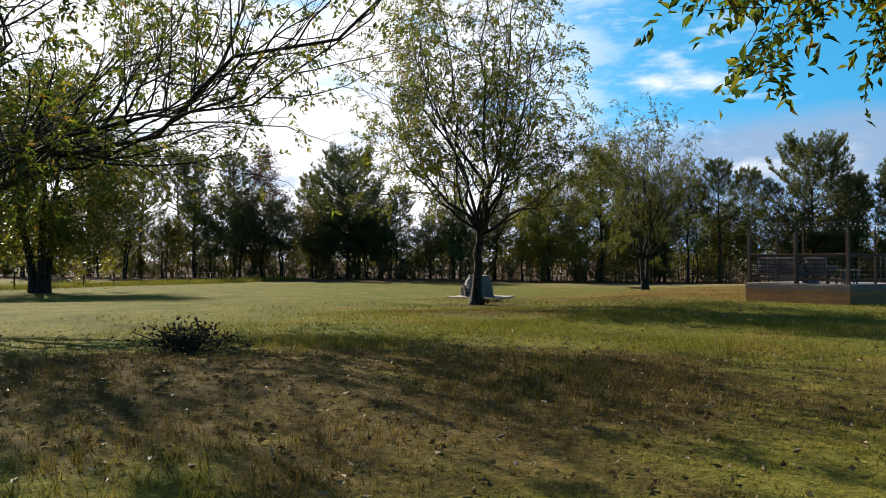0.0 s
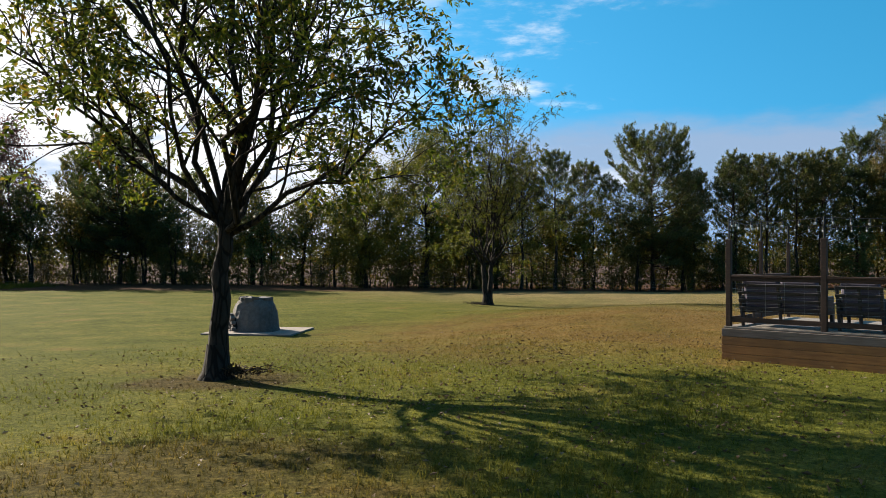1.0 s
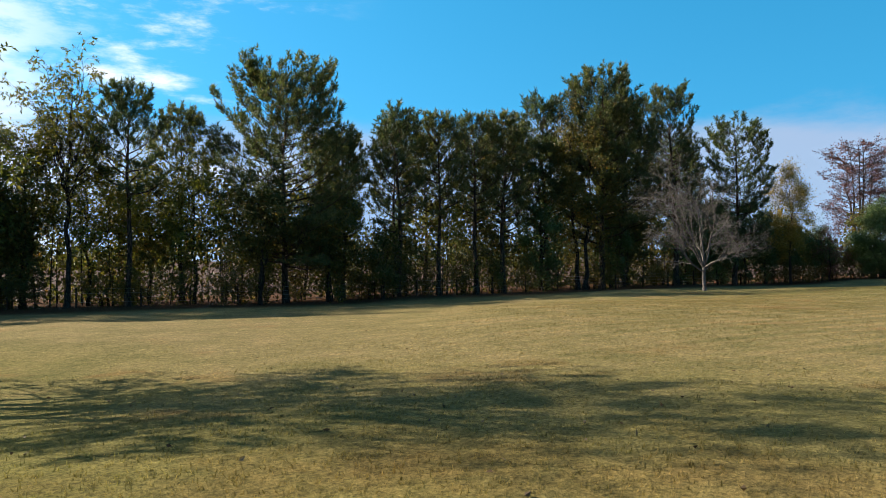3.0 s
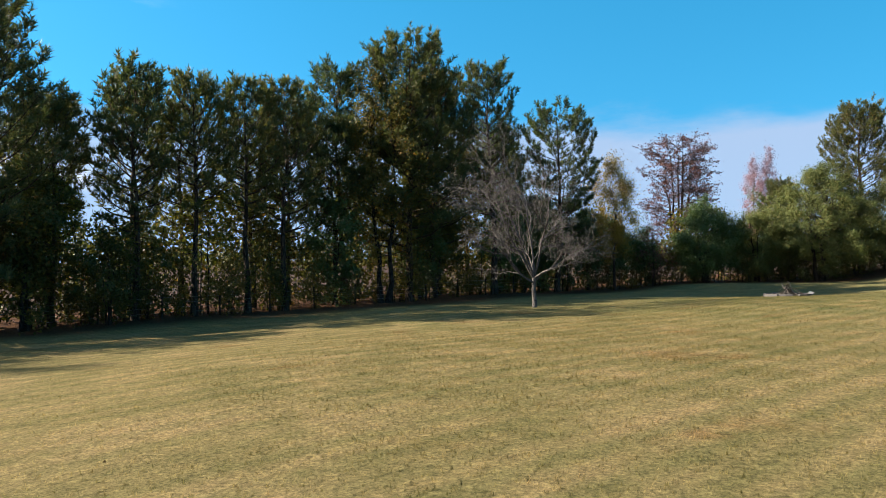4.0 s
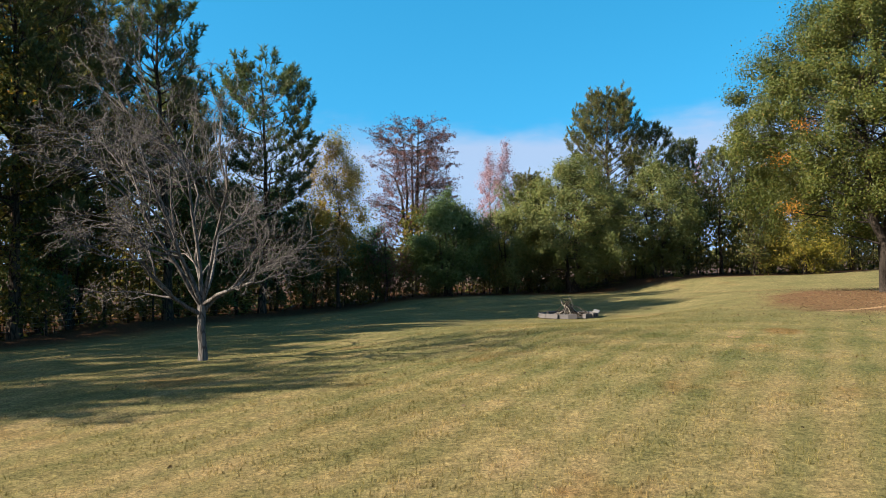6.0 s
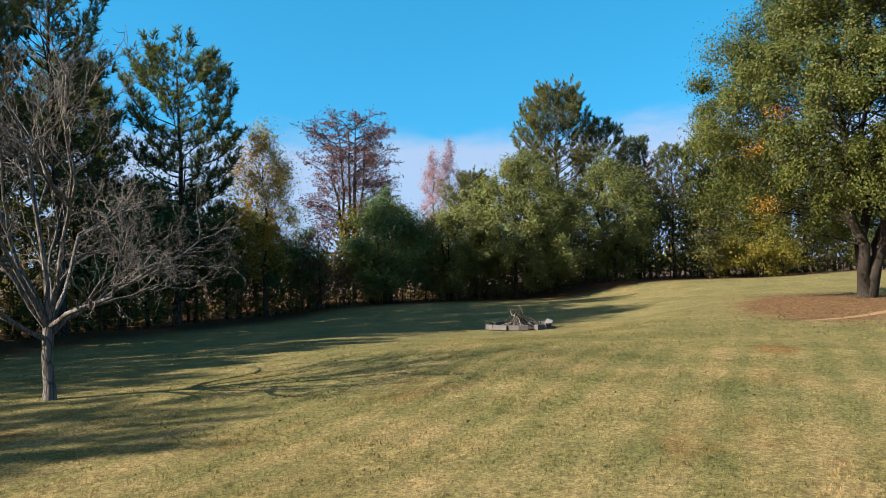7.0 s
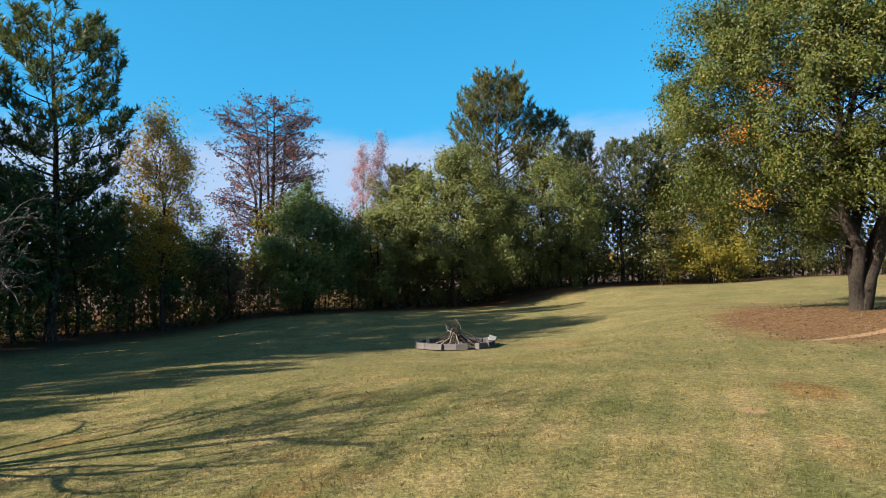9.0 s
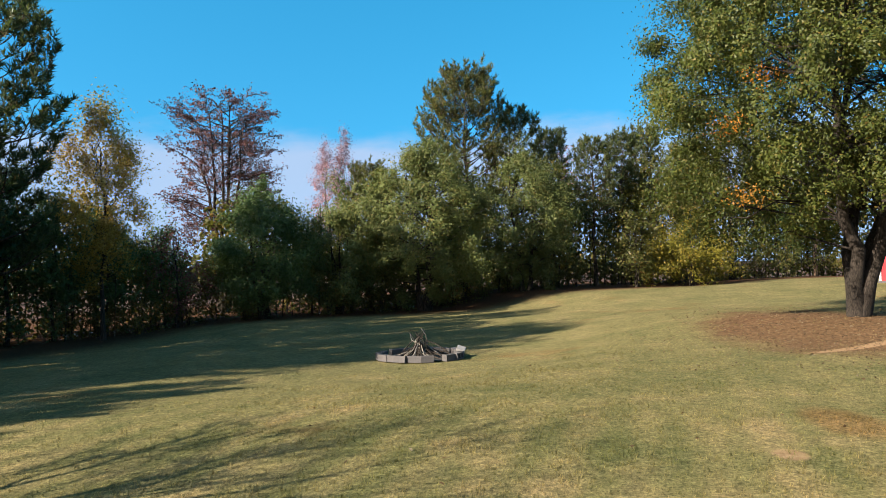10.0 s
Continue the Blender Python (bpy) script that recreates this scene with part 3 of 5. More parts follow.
def pecan(seed, x, y, height, radius, fork, trunk_r, label, limbs=7, leaves=1500, lean=(0, 0), leaf=PECAN_LEAF, targets=None, stems=1, bare=0.0, leaf_len=0.11, width=0.45, low=0.25, turn=0.0, limb_r=0.075):
    """A vase-shaped tree: limbs from the fork, branches and twigs, feathered leaves at their ends. targets: where limbs must reach."""
    rng = np.random.default_rng(seed)
    t = tree_thing("pecan_tree", x, y, label, turn)
    trunk, limb = Wood(), Wood()
    top = np.array([lean[0], lean[1], fork])
    forks = []
    for s in range(stems):
        off = np.array([math.cos(s * 3.0 + 0.3), math.sin(s * 3.0 + 0.3), 0]) * trunk_r * (0.8 if stems > 1 else 0)
        p = bend(off * 0.6, top + off * 1.5, rng, 7, 0, 0.012)
        p[0, 2] = -0.15
        r = np.linspace(1.0, 0.72, 7) * trunk_r * (0.8 if stems > 1 else 1)
        r[0], r[1] = r[0] * 1.45, r[1] * 1.1
        foot = Wood()
        foot.tube([(off[0] * 0.6, off[1] * 0.6, zz) for zz in (-0.15, 0.04, 0.16, 0.34, 0.6)], [trunk_r * k * (0.8 if stems > 1 else 1) for k in (2.1, 1.85, 1.45, 1.2, 1.0)], 12)
        trunk.co += foot.co
        trunk.quads += [q + trunk.n for q in foot.quads]
        trunk.n += foot.n
        trunk.tube(p, r, 12)
        forks.append(p[-1])
    part("trunk", trunk.mesh("trunk"), BARK, t)
    tips, ways = [], []

    def twig(p, d, ln, r, lev):
        d = unit(d + np.array([0, 0, 0.12]))
        n = 4 if lev < 2 else 3
        q = [np.array(p)]
        for k in range(n):
            d = unit(d + rng.normal(size=3) * 0.16 + np.array([0, 0, 0.05 if lev < 2 else -0.03]))
            q.append(q[-1] + d * ln / n)
        q = np.array(q)
        limb.tube(q, np.linspace(r, r * 0.5, n + 1), 5 if lev < 2 else 3)
        if lev >= 3:
            tips.extend(q[1:])
            ways.extend([d] * n)
            return
        kids = (5, 4, 3)[lev]
        for k in range(kids):
            f = rng.uniform(0.3, 1.0) if k else 1.0
            i = min(int(f * n), n - 1)
            b = q[i] + (q[i + 1] - q[i]) * (f * n - i)
            twig(b, any_side(unit(q[i + 1] - q[i]), rng, rng.uniform(0.35, 0.95)), ln * rng.uniform(0.42, 0.66), max(r * 0.5, 0.005), lev + 1)

    if targets is None:
        targets = []
        for k in range(limbs):
            a = k * 2.39996 + rng.uniform(-0.3, 0.3)
            u = (k + 0.5) / limbs
            zz = fork + (height - fork) * (low + (0.97 - low) * (1 - u ** 1.3))
            rr = radius * math.sqrt(max(0.05, 1 - ((zz - fork) / (height - fork + 0.3)) ** 2.4)) * rng.uniform(0.62, 0.85)
            targets.append((math.cos(a) * rr, math.sin(a) * rr, zz))
    for k, g in enumerate(targets):
        f = forks[k % len(forks)] - np.array([0, 0, rng.uniform(0, 0.25) * fork * 0.4])
        p = bend(f, g, rng, 9, -0.05 if g[2] > fork + 1.5 else 0.1, 0.022)
        ln = np.linalg.norm(np.array(g) - f)
        r0 = min(trunk_r * rng.uniform(0.26, 0.4), limb_r) * (1.55 if k < 3 and stems == 1 else 1.0)
        limb.tube(p, np.linspace(r0, 0.014, 9) , 6)
        for b in range(11):
            fr = 0.25 + 0.75 * b / 10
            i = min(int(fr * 8), 7)
            at = p[i] + (p[i + 1] - p[i]) * (fr * 8 - i)
            d = any_side(unit(p[i + 1] - p[i]), rng, rng.uniform(0.4, 1.0))
            twig(at, d, (0.95 + 0.17 * ln) * rng.uniform(0.6, 1.1) * (1.15 - 0.4 * fr), 0.02 * (1.3 - fr) + 0.008, 1 if ln > 3 else 2)
    part("branchwork", limb.mesh("branchwork"), BARK, t)
    P, D = np.array(tips), np.array(ways)
    keep = rng.permutation(len(P))[:leaves]
    if bare:
        hi = (P[:, 2] - fork) / (height - fork)
        keep = np.array([k for k in keep if rng.uniform() > bare * max(0.0, hi[k])])
    P, D = P[keep], D[keep]
    bp, bw = fan_leaves(P, D, rng)
    make = leaf_mesh if leaf_len < 0.145 else chip_mesh
    crown = make("crown", bp, bw, leaf_len * rng.uniform(0.7, 1.25, len(bp)), leaf_len * width * rng.uniform(0.8, 1.2, len(bp)), rng, face=unit(rng.normal(size=bp.shape) + np.array([0, 0, 0.8])))
    part("crown", crown, leaf, t)
    return t


def pine(seed, height, radius, base, limbs=34, label="", leaf=NEEDLE, needles=15, trunk_r=None, first=(0, 0), dome=0.55, twigs=6, even=0.8, lift=0.55, droop=0.0, dead=6, width=0.06):
    """A loblolly pine: straight stem, limbs that sweep out and turn up, forked branchlets, a round brush of needles on every shoot."""
    rng = np.random.default_rng(seed)
    t = tree_thing("pine_tree", first[0], first[1], label, rng.uniform(0, 6))
    stem, limb = Wood(), Wood()
    height *= 0.955
    R = trunk_r or height * 0.0155
    q = np.zeros((12, 3))
    q[:, 2] = np.linspace(-0.2, height * 0.95, 12)
    q[2:, :2] = np.cumsum(rng.normal(size=(10, 2)) * 0.005 * height, axis=0)
    r = R * np.linspace(1.0, 0.12, 12)
    r[0] *= 1.4
    stem.tube(q, r, 9)
    part("trunk", stem.mesh("trunk"), PINE_BARK, t)
    P, D = [], []
    up = np.array([0, 0, 1.0])

    def on_stem(z):
        return np.array([np.interp(z, q[:, 2], q[:, 0]), np.interp(z, q[:, 2], q[:, 1]), z])

    for k in range(dead):
        a, z = rng.uniform(0, 6.28), height * base * rng.uniform(0.35, 1.0)
        d = np.array([math.cos(a), math.sin(a), rng.uniform(-0.15, 0.25)])
        c = on_stem(z)
        limb.tube(bend(c, c + d * rng.uniform(0.5, 0.45 * radius), rng, 5, 0.03, 0.04), np.linspace(0.03, 0.008, 5), 4)
    for k in range(limbs):
        u = (k / (limbs - 1)) ** even
        z0 = (base + (0.93 - base) * u) * height
        prof = (1 - (u * 0.96) ** 2.4) ** dome * (0.6 + 0.4 * min(1.0, u / 0.25))
        ln = max(0.7, radius * prof * (rng.uniform(0.55, 1.08) if u < 0.7 else rng.uniform(0.85, 1.05)))
        a = k * 2.39996 + rng.uniform(-0.5, 0.5)
        rise = -droop + (0.08 + lift * u) * rng.uniform(0.7, 1.3)
        d = unit(np.array([math.cos(a), math.sin(a), rise]))
        p = [on_stem(z0)]
        for j in range(6):
            d = unit(d + rng.normal(size=3) * 0.08 + up * (0.02 + 0.05 * j * (0.5 + u)))
            p.append(p[-1] + d * ln / 6)
        p = np.array(p)
        limb.tube(p, np.linspace(max(0.024, R * 0.34 * (1.15 - u)), 0.012, 7), 4)
        m = max(3, int(round(twigs * (0.4 + 0.6 * ln / radius))))
        for j in range(m):
            fr = 0.3 + 0.7 * (j + rng.uniform(0.2, 0.95)) / m
            i = min(int(fr * 6), 5)
            b = p[i] + (p[i + 1] - p[i]) * (fr * 6 - i)
            way = unit(p[i + 1] - p[i])
            side = unit(np.cross(way, up)) * (1 if j % 2 else -1)
            d2 = unit(way * rng.uniform(0.5, 0.95) + side * rng.uniform(0.35, 1.0) + up * rng.uniform(0.05, 0.5))
            bl = (0.4 + 0.27 * ln * (1.2 - fr)) * rng.uniform(0.7, 1.25)
            e = b + d2 * bl + up * 0.12 * bl
            limb.tube(np.array([b, (b + e) / 2 + rng.normal(size=3) * 0.03, e]), [0.016, 0.011, 0.007], 3)
            P.append(e)
            D.append(d2 + up * 0.6)
            n3 = 3 if bl < 0.9 else 5
            for c in range(n3):
                w = 0.25 + 0.7 * (c + rng.uniform(0, 1)) / n3
                s3 = b + (e - b) * w
                d3 = unit(d2 * 0.6 + np.cross(d2, up) * (1 if c % 2 else -1) * rng.uniform(0.4, 1.0) + up * rng.uniform(0.0, 0.7))
                e3 = s3 + d3 * rng.uniform(0.18, 0.46)
                if c % 2:
                    limb.tube(np.array([s3, e3]), [0.009, 0.007], 3)
                P.append(e3)
                D.append(d3 + up * 0.55)
    top = on_stem(height * 0.95)
    for c in range(9):
        P.append(top + np.array([rng.normal() * 0.22, rng.normal() * 0.22, height * 0.05 * (c / 8 - 0.5)]))
        D.append(up + rng.normal(size=3) * 0.3)
    part("branchwork", limb.mesh("branchwork"), PINE_BARK, t)
    part("crown", needle_mesh("crown", np.array(P), np.array(D), rng, needles, width=width), leaf, t)
    return t


def cypress(seed, x, y, height, radius, label):
    """A domed tree: several upright stems fanning from low down, level limbs out to the dome, thin sprays of leaves on their ends."""
    rng = np.random.default_rng(seed)
    t = tree_thing("cypress_tree", x, y, label)
    stem, limb = Wood(), Wood()
    P, D = [], []
    for k in range(6):
        a = k * 2.4 + 0.5
        lean = radius * (0.12 if k == 0 else rng.uniform(0.28, 0.5))
        top = np.array([math.cos(a) * lean, math.sin(a) * lean, height * (0.95 if k == 0 else rng.uniform(0.8, 0.9))])
        p = bend((math.cos(a) * 0.2, math.sin(a) * 0.2, -0.2), top, rng, 9, 0.03, 0.008)
        stem.tube(p, np.linspace(0.17, 0.025, 9), 7)
        for j in range(24):
            f = 0.34 + 0.66 * j / 23
            i = min(int(f * 8), 7)
            c = p[i] + (p[i + 1] - p[i]) * (f * 8 - i)
            h = np.clip(c[2] / height, 0, 1)
            edge = radius * max(0.05, 1 - (abs(h - 0.58) / 0.44) ** 2.0) ** 0.5
            b = a + rng.uniform(-1.5, 1.5)
            g = np.array([math.cos(b), math.sin(b), 0]) * edge * rng.uniform(0.75, 1.0)
            g[2] = c[2] + rng.uniform(0.3, 1.0) * min(1.6, height * 0.99 - c[2])
            w = bend(c, g, rng, 6, 0.04, 0.03)
            limb.tube(w, np.linspace(0.035, 0.01, 6), 4)
            for m in range(11):
                fr = rng.uniform(0.3, 1.0)
                ii = min(int(fr * 5), 4)
                at0 = w[ii] + (w[ii + 1] - w[ii]) * (fr * 5 - ii)
                d = unit(rng.normal(size=3) * np.array([1, 1, 0.75]) + unit(w[-1] - w[0]) * 0.6)
                e = at0 + d * rng.uniform(0.35, 0.9)
                limb.tube(np.array([at0, (at0 + e) / 2, e]), [0.011, 0.009, 0.006], 3)
                n = rng.integers(8, 18)
                P.append(at0 + (e - at0) * rng.uniform(0.3, 1.1, (n, 1)) + rng.normal(size=(n, 3)) * np.array([0.13, 0.13, 0.05]))
                D.append(np.repeat(d[None], n, 0) + rng.normal(size=(n, 3)) * 0.6)
    part("trunk", stem.mesh("trunk"), BARK, t)
    part("branchwork", limb.mesh("branchwork"), BARK, t)
    P, D = np.concatenate(P), np.concatenate(D)
    n = len(P)
    part("crown", chip_mesh("crown", P, D, 0.13 * rng.uniform(0.7, 1.3, n), 0.085 * rng.uniform(0.7, 1.3, n), rng, unit(rng.normal(size=(n, 3)) + np.array([0, 0, 0.8]))), RED_LEAF, t)
    return t


def leafy(seed, name, height, radius, skirt, label, leaf, clumps=70, leaves=45, size=0.13, spread=0.42, trunk_r=0.12, stems=1, bark=BARK, first=(0, 0), shape=1.0, lump=0.25, group="", core=0.35, lean=0.0, narrow=0.6, belly=0.0, merge=1.3, fan=0.18, rise=(0.72, 0.86)):
    """A leafy tree or bush: stems, limbs out to clumps inside an uneven rounded outline, leaves round each clump."""
    rng = np.random.default_rng(seed)
    t = tree_thing(name, first[0], first[1], label, rng.uniform(0, 6), group=group)
    stem, limb = Wood(), Wood()
    tops = []
    for s in range(stems):
        a = s * 2.4 + rng.uniform(0, 1)
        off = np.array([math.cos(a), math.sin(a), 0]) * (trunk_r * merge if stems > 1 else 0)
        g = np.array([off[0] * 2 + math.cos(a) * radius * fan * (stems > 1), off[1] * 2 + math.sin(a) * radius * fan * (stems > 1), height * rng.uniform(*rise)])
        p = bend(off, g, rng, 10, 0, 0.012 if fan < 0.5 else 0.02)
        p[0, 2] = -0.15
        r = trunk_r * np.linspace(1, 0.15, 10)
        r[0] *= 1.4
        stem.tube(p, r, 9 if trunk_r > 0.1 else 5)
        tops.append(p)
    part("trunk", stem.mesh("trunk"), bark, t)
    mid = (height + skirt) / 2
    half = (height - skirt) / 2
    ph = rng.uniform(0, 6.28, 6)
    C = []
    while len(C) < clumps:
        d = unit(rng.normal(size=3))
        az = math.atan2(d[1], d[0])
        wave = 1 + lump * (0.5 * math.sin(3 * az + ph[0] + 3 * d[2]) + 0.5 * math.sin(5 * az + ph[1] - 4 * d[2]) + 0.4 * math.sin(2 * az + 6 * d[2] + ph[2]))
        rho = rng.uniform(core, 1.0) ** 0.5 * wave
        u = d[2] * rho
        taper = 1.0 - narrow * max(0.0, u) ** 1.5 * shape + belly * max(0.0, -u)
        C.append((d[0] * rho * radius * taper + lean * u, d[1] * rho * radius * taper, max(mid + u * half, skirt * 0.6 + 0.15)))
    C = np.array(C)
    for c in C[::3]:
        p0 = tops[rng.integers(len(tops))]
        i = int(np.clip(np.searchsorted(p0[:, 2], c[2] * 0.72 - 0.1), 1, 8))
        limb.tube(bend(p0[i], c, rng, 5, 0.06, 0.07), np.linspace(max(0.014, trunk_r * 0.2), 0.008, 5), 3)
    part("branchwork", limb.mesh("branchwork"), bark, t)
    k = rng.integers(int(leaves * 0.6), int(leaves * 1.4) + 1, clumps)
    # each clump is a drooping spray, drawn out along its own line
    line = unit(unit(C - np.array([0, 0, mid * 0.9])) + rng.normal(size=C.shape) * 0.55 + np.array([0, 0, -0.2]))
    P = np.clip(rng.normal(size=(k.sum(), 3)), -1.7, 1.7)
    reach = np.repeat(rng.uniform(0.5, 1.3, clumps), k)[:, None] * spread
    P = np.repeat(C, k, axis=0) + reach * (P * 0.72 + np.repeat(line, k, axis=0) * np.clip(rng.normal(size=(k.sum(), 1)), -1.6, 1.9))
    P[:, 2] = np.maximum(P[:, 2], 0.06)
    D = rng.normal(size=P.shape) + np.array([0, 0, -0.4])
    n = len(P)
    face = unit(unit(P - np.repeat(C, k, axis=0)) + unit(P - np.array([0, 0, mid * 0.8])) * 0.7 + np.array([0, 0, 0.35]) + rng.normal(size=P.shape) * 0.85)
    part("crown", chip_mesh("crown", P, D, size * rng.uniform(0.65, 1.3, n), size * 0.7 * rng.uniform(0.7, 1.2, n), rng, face), leaf, t)
    return t


def naked(seed, x, y, height, radius, fork, label):
    """A small leafless tree: pale stems and thousands of fine twigs."""
    rng = np.random.default_rng(seed)
    t = tree_thing("bare_tree", x, y, label)
    trunk, limb, fine = Wood(), Wood(), Wood()
    trunk.tube(np.array([(0, 0, -0.15), (0.02, 0.0, 0.3), (0.0, 0.03, 0.8), (0.03, 0.02, fork)]), [0.14, 0.105, 0.095, 0.1], 10)
    part("trunk", trunk.mesh("trunk"), PALE_BARK, t)

    def grow(p, d, ln, r, lev):
        n = 5 if lev < 2 else 3
        q = [np.array(p, float)]
        for k in range(n):
            d = unit(d + rng.normal(size=3) * (0.1 + 0.05 * lev) + np.array([0, 0, 0.035]))
            q.append(q[-1] + d * ln / n)
        q = np.array(q)
        (limb if lev < 3 else fine).tube(q, np.linspace(r, r * 0.55, n + 1), 6 if lev < 2 else 3)
        if lev >= 5:
            return
        kids = (4, 4, 4, 3, 3)[lev]
        for k in range(kids):
            f = rng.uniform(0.35, 1.0) if k else 1.0
            i = min(int(f * n), n - 1)
            b = q[i] + (q[i + 1] - q[i]) * (f * n - i)
            grow(b, any_side(unit(q[i + 1] - q[i]), rng, rng.uniform(0.3, 0.8)), ln * rng.uniform(0.45, 0.68), max(r * 0.52, 0.0055), lev + 1)

    for k in range(10):
        a = k * 2.4 + rng.uniform(-0.2, 0.2)
        tip = radians((6, 62, 28, 72, 40, 55, 20, 78, 48, 34)[k])
        d = np.array([math.cos(a) * math.sin(tip), math.sin(a) * math.sin(tip), math.cos(tip)])
        reach = 1 / math.sqrt((math.cos(tip) / (height - fork)) ** 2 + (math.sin(tip) / radius) ** 2)
        grow((0.03, 0.02, fork - rng.uniform(0, 0.35)), d, reach * 0.47, 0.056, 0)
    part("branchwork", limb.mesh("branchwork"), PALE_BARK, t)
    part("twig_fan", fine.mesh("twig_fan"), PALE_BARK, t, "dense fine grey twigs")
    return t


def at(x, y, size=1.0, turn=0.0, tall=1.0):
    return Matrix.Translation((x, y, gz(x, y) - 0.05)) @ Matrix.Rotation(turn, 4, "Z") @ Matrix.Diagonal((size, size, size * tall, 1))


def plant(proto, x, y, size, turn, tall=1.0):
    return copy_thing(proto, at(x, y, size, turn, tall))


# the two lawn trees and the two that overhang the start
pecan(11, 1.4, 26.9, 11.4, 4.6, 2.6, 0.165, "young pecan tree with thin yellowing leaves on the lawn", limbs=14, leaves=3500, lean=(0.12, 0), low=0.16, leaf_len=0.125)
pecan(12, 13.95, 53.1, 11.6, 3.9, 2.2, 0.2, "slender twin-stemmed pecan with sparse yellow-green leaves", limbs=14, leaves=2500, stems=2, bare=0.25, low=0.22, leaf=LIGHT_LEAF, leaf_len=0.135, limb_r=0.06)
pecan(13, -11.0, 18.6, 13.0, 9.0, 3.2, 0.34, "large pecan tree with low spreading leafy limbs", leaves=1800, targets=[
    (12.4, -5.2, 7.1),
    (6.2, -3.2, 5.0), (8.4, -4.6, 5.3), (9.8, -2.4, 6.2), (5.0, -7.0, 5.0), (7.8, 0.2, 6.6), (3.2, -6.5, 5.8), (4.4, 2.5, 7.8), (0.5, 0.6, 12.0), (-3, 4, 10.5),
    (-5, -2, 8.5), (2.0, 5.5, 8.0), (-1.0, -5.5, 8.2), (1.8, -2.4, 10.8), (8.5, 1.0, 7.6)], leaf_len=0.14, limb_r=0.048)
pecan(14, 9.4, 3.2, 10.0, 6.0, 3.4, 0.28, "pecan tree with dark leafy boughs hanging low", leaves=3200, targets=[
    (-5.3, 3.2, 3.5), (-6.1, 3.7, 4.2), (-4.6, 4.0, 3.8), (-5.0, 2.8, 3.9), (-4.4, 3.3, 3.3), (-5.6, 4.3, 4.3), (-3.5, 1.5, 5.0), (0.5, -0.5, 9.2), (2.5, -1.5, 7.0)], leaf_len=0.12)

# pines of the tree line
PINE_TALL = "tall loblolly pine with dark green needle crown"
p_wide = pine(21, 14.7, 6.0, 0.17, 84, label="broad-crowned tall pine standing over the wood edge", first=(38.3, 80.0), dome=0.32, twigs=10, even=1.05, lift=0.5, droop=0.1, dead=8)
p_row = pine(22, 12.6, 2.8, 0.36, 38, label=PINE_TALL, first=(45.8, 78.4), twigs=5, dome=0.32, lift=1.0, dead=10)
p_row2 = pine(23, 12.6, 2.7, 0.42, 34, label=PINE_TALL, first=(48.8, 77.8), twigs=5, dome=0.38, lift=0.9, dead=10)
p_big = pine(24, 17.3, 5.0, 0.22, 72, label="large dark pine, tallest of the tree line", first=(63.6, 75.7), twigs=9, dome=0.34, lift=0.7)
p_open = pine(25, 17.1, 4.1, 0.36, 46, label="tall pine with open crown and pale bare stem", first=(72.0, 74.7), twigs=7, dome=0.42, lift=0.8, dead=8)
pine(26, 15.3, 4.3, 0.18, 46, label="pine with dark layered branches down its stem", first=(78.8, 73.3), twigs=9, dome=0.42, even=0.95, lift=0.26, needles=16)
p_thin = pine(27, 12.8, 3.1, 0.5, 26, label="slender pine with a sparse high crown", first=(29.4, 82.2), twigs=7, dome=0.4, lift=1.0, dead=8)
rng0 = np.random.default_rng(5)
for px, py, ph in ((51.8, 77.3, 12.7), (54.2, 77.0, 13.0), (42.6, 80.2, 11.2), (58.6, 77.6, 11.5), (47.2, 80.5, 12.0), (43.5, 82.5, 11.4), (50.2, 81.2, 11.6), (54.5, 80.2, 11.6)):
    plant((p_row, p_row2)[int(px) % 2], px, py, ph / 12.6, rng0.uniform(0, 6))
plant(p_thin, 33.4, 84.5, 0.95, 1.0)
plant(p_open, 76.4, 77.5, 0.8, 2.0)
plant(p_big, 67.3, 76.6, 0.9, 3.0)
plant(p_row, 69.6, 78.0, 1.15, 1.3)
plant(p_row2, 75.2, 75.8, 0.95, 4.0)
plant(p_row, 60.2, 78.4, 1.2, 0.6)
plant(p_big, 57.0, 80.0, 0.72, 2.2)
for px, py, ph in ((99.4, 55.2, 13.7), (95.0, 60.6, 8.2)):
    plant(p_big, px, py, ph / 16.5, rng0.uniform(0, 6))
for px, py, ph in ((101.0, 47.1, 9.6), (104.0, 45.0, 10.3), (103.8, 41.0, 9.4), (107.0, 37.0, 10.8), (105.5, 49.5, 11.0), (109.0, 42.5, 11.5), (108.0, 31.0, 10.0), (110.0, 26.0, 11.0), (101.0, 52.0, 11.8)):
    plant((p_row, p_row2)[int(px) % 2], px, py, ph / 12.6, rng0.uniform(0, 6))
for px, py, ph, kind_of in ((-33.5, 108, 17.2, p_open), (-27.9, 107.2, 17, p_open), (-11.7, 100.9, 16.6, p_wide), (-41, 108, 19, p_open), (-48, 108, 20, p_open), (-55, 104, 18, p_open), (-37.5, 113, 18, p_thin), (-17.5, 108, 14, p_thin), (-63, 100, 19, p_open), (-5, 104, 12, p_thin)):
    plant(kind_of, px, py, ph / {p_open: 17.1, p_wide: 15.0, p_big: 17.3, p_thin: 12.8}[kind_of], rng0.uniform(0, 6))

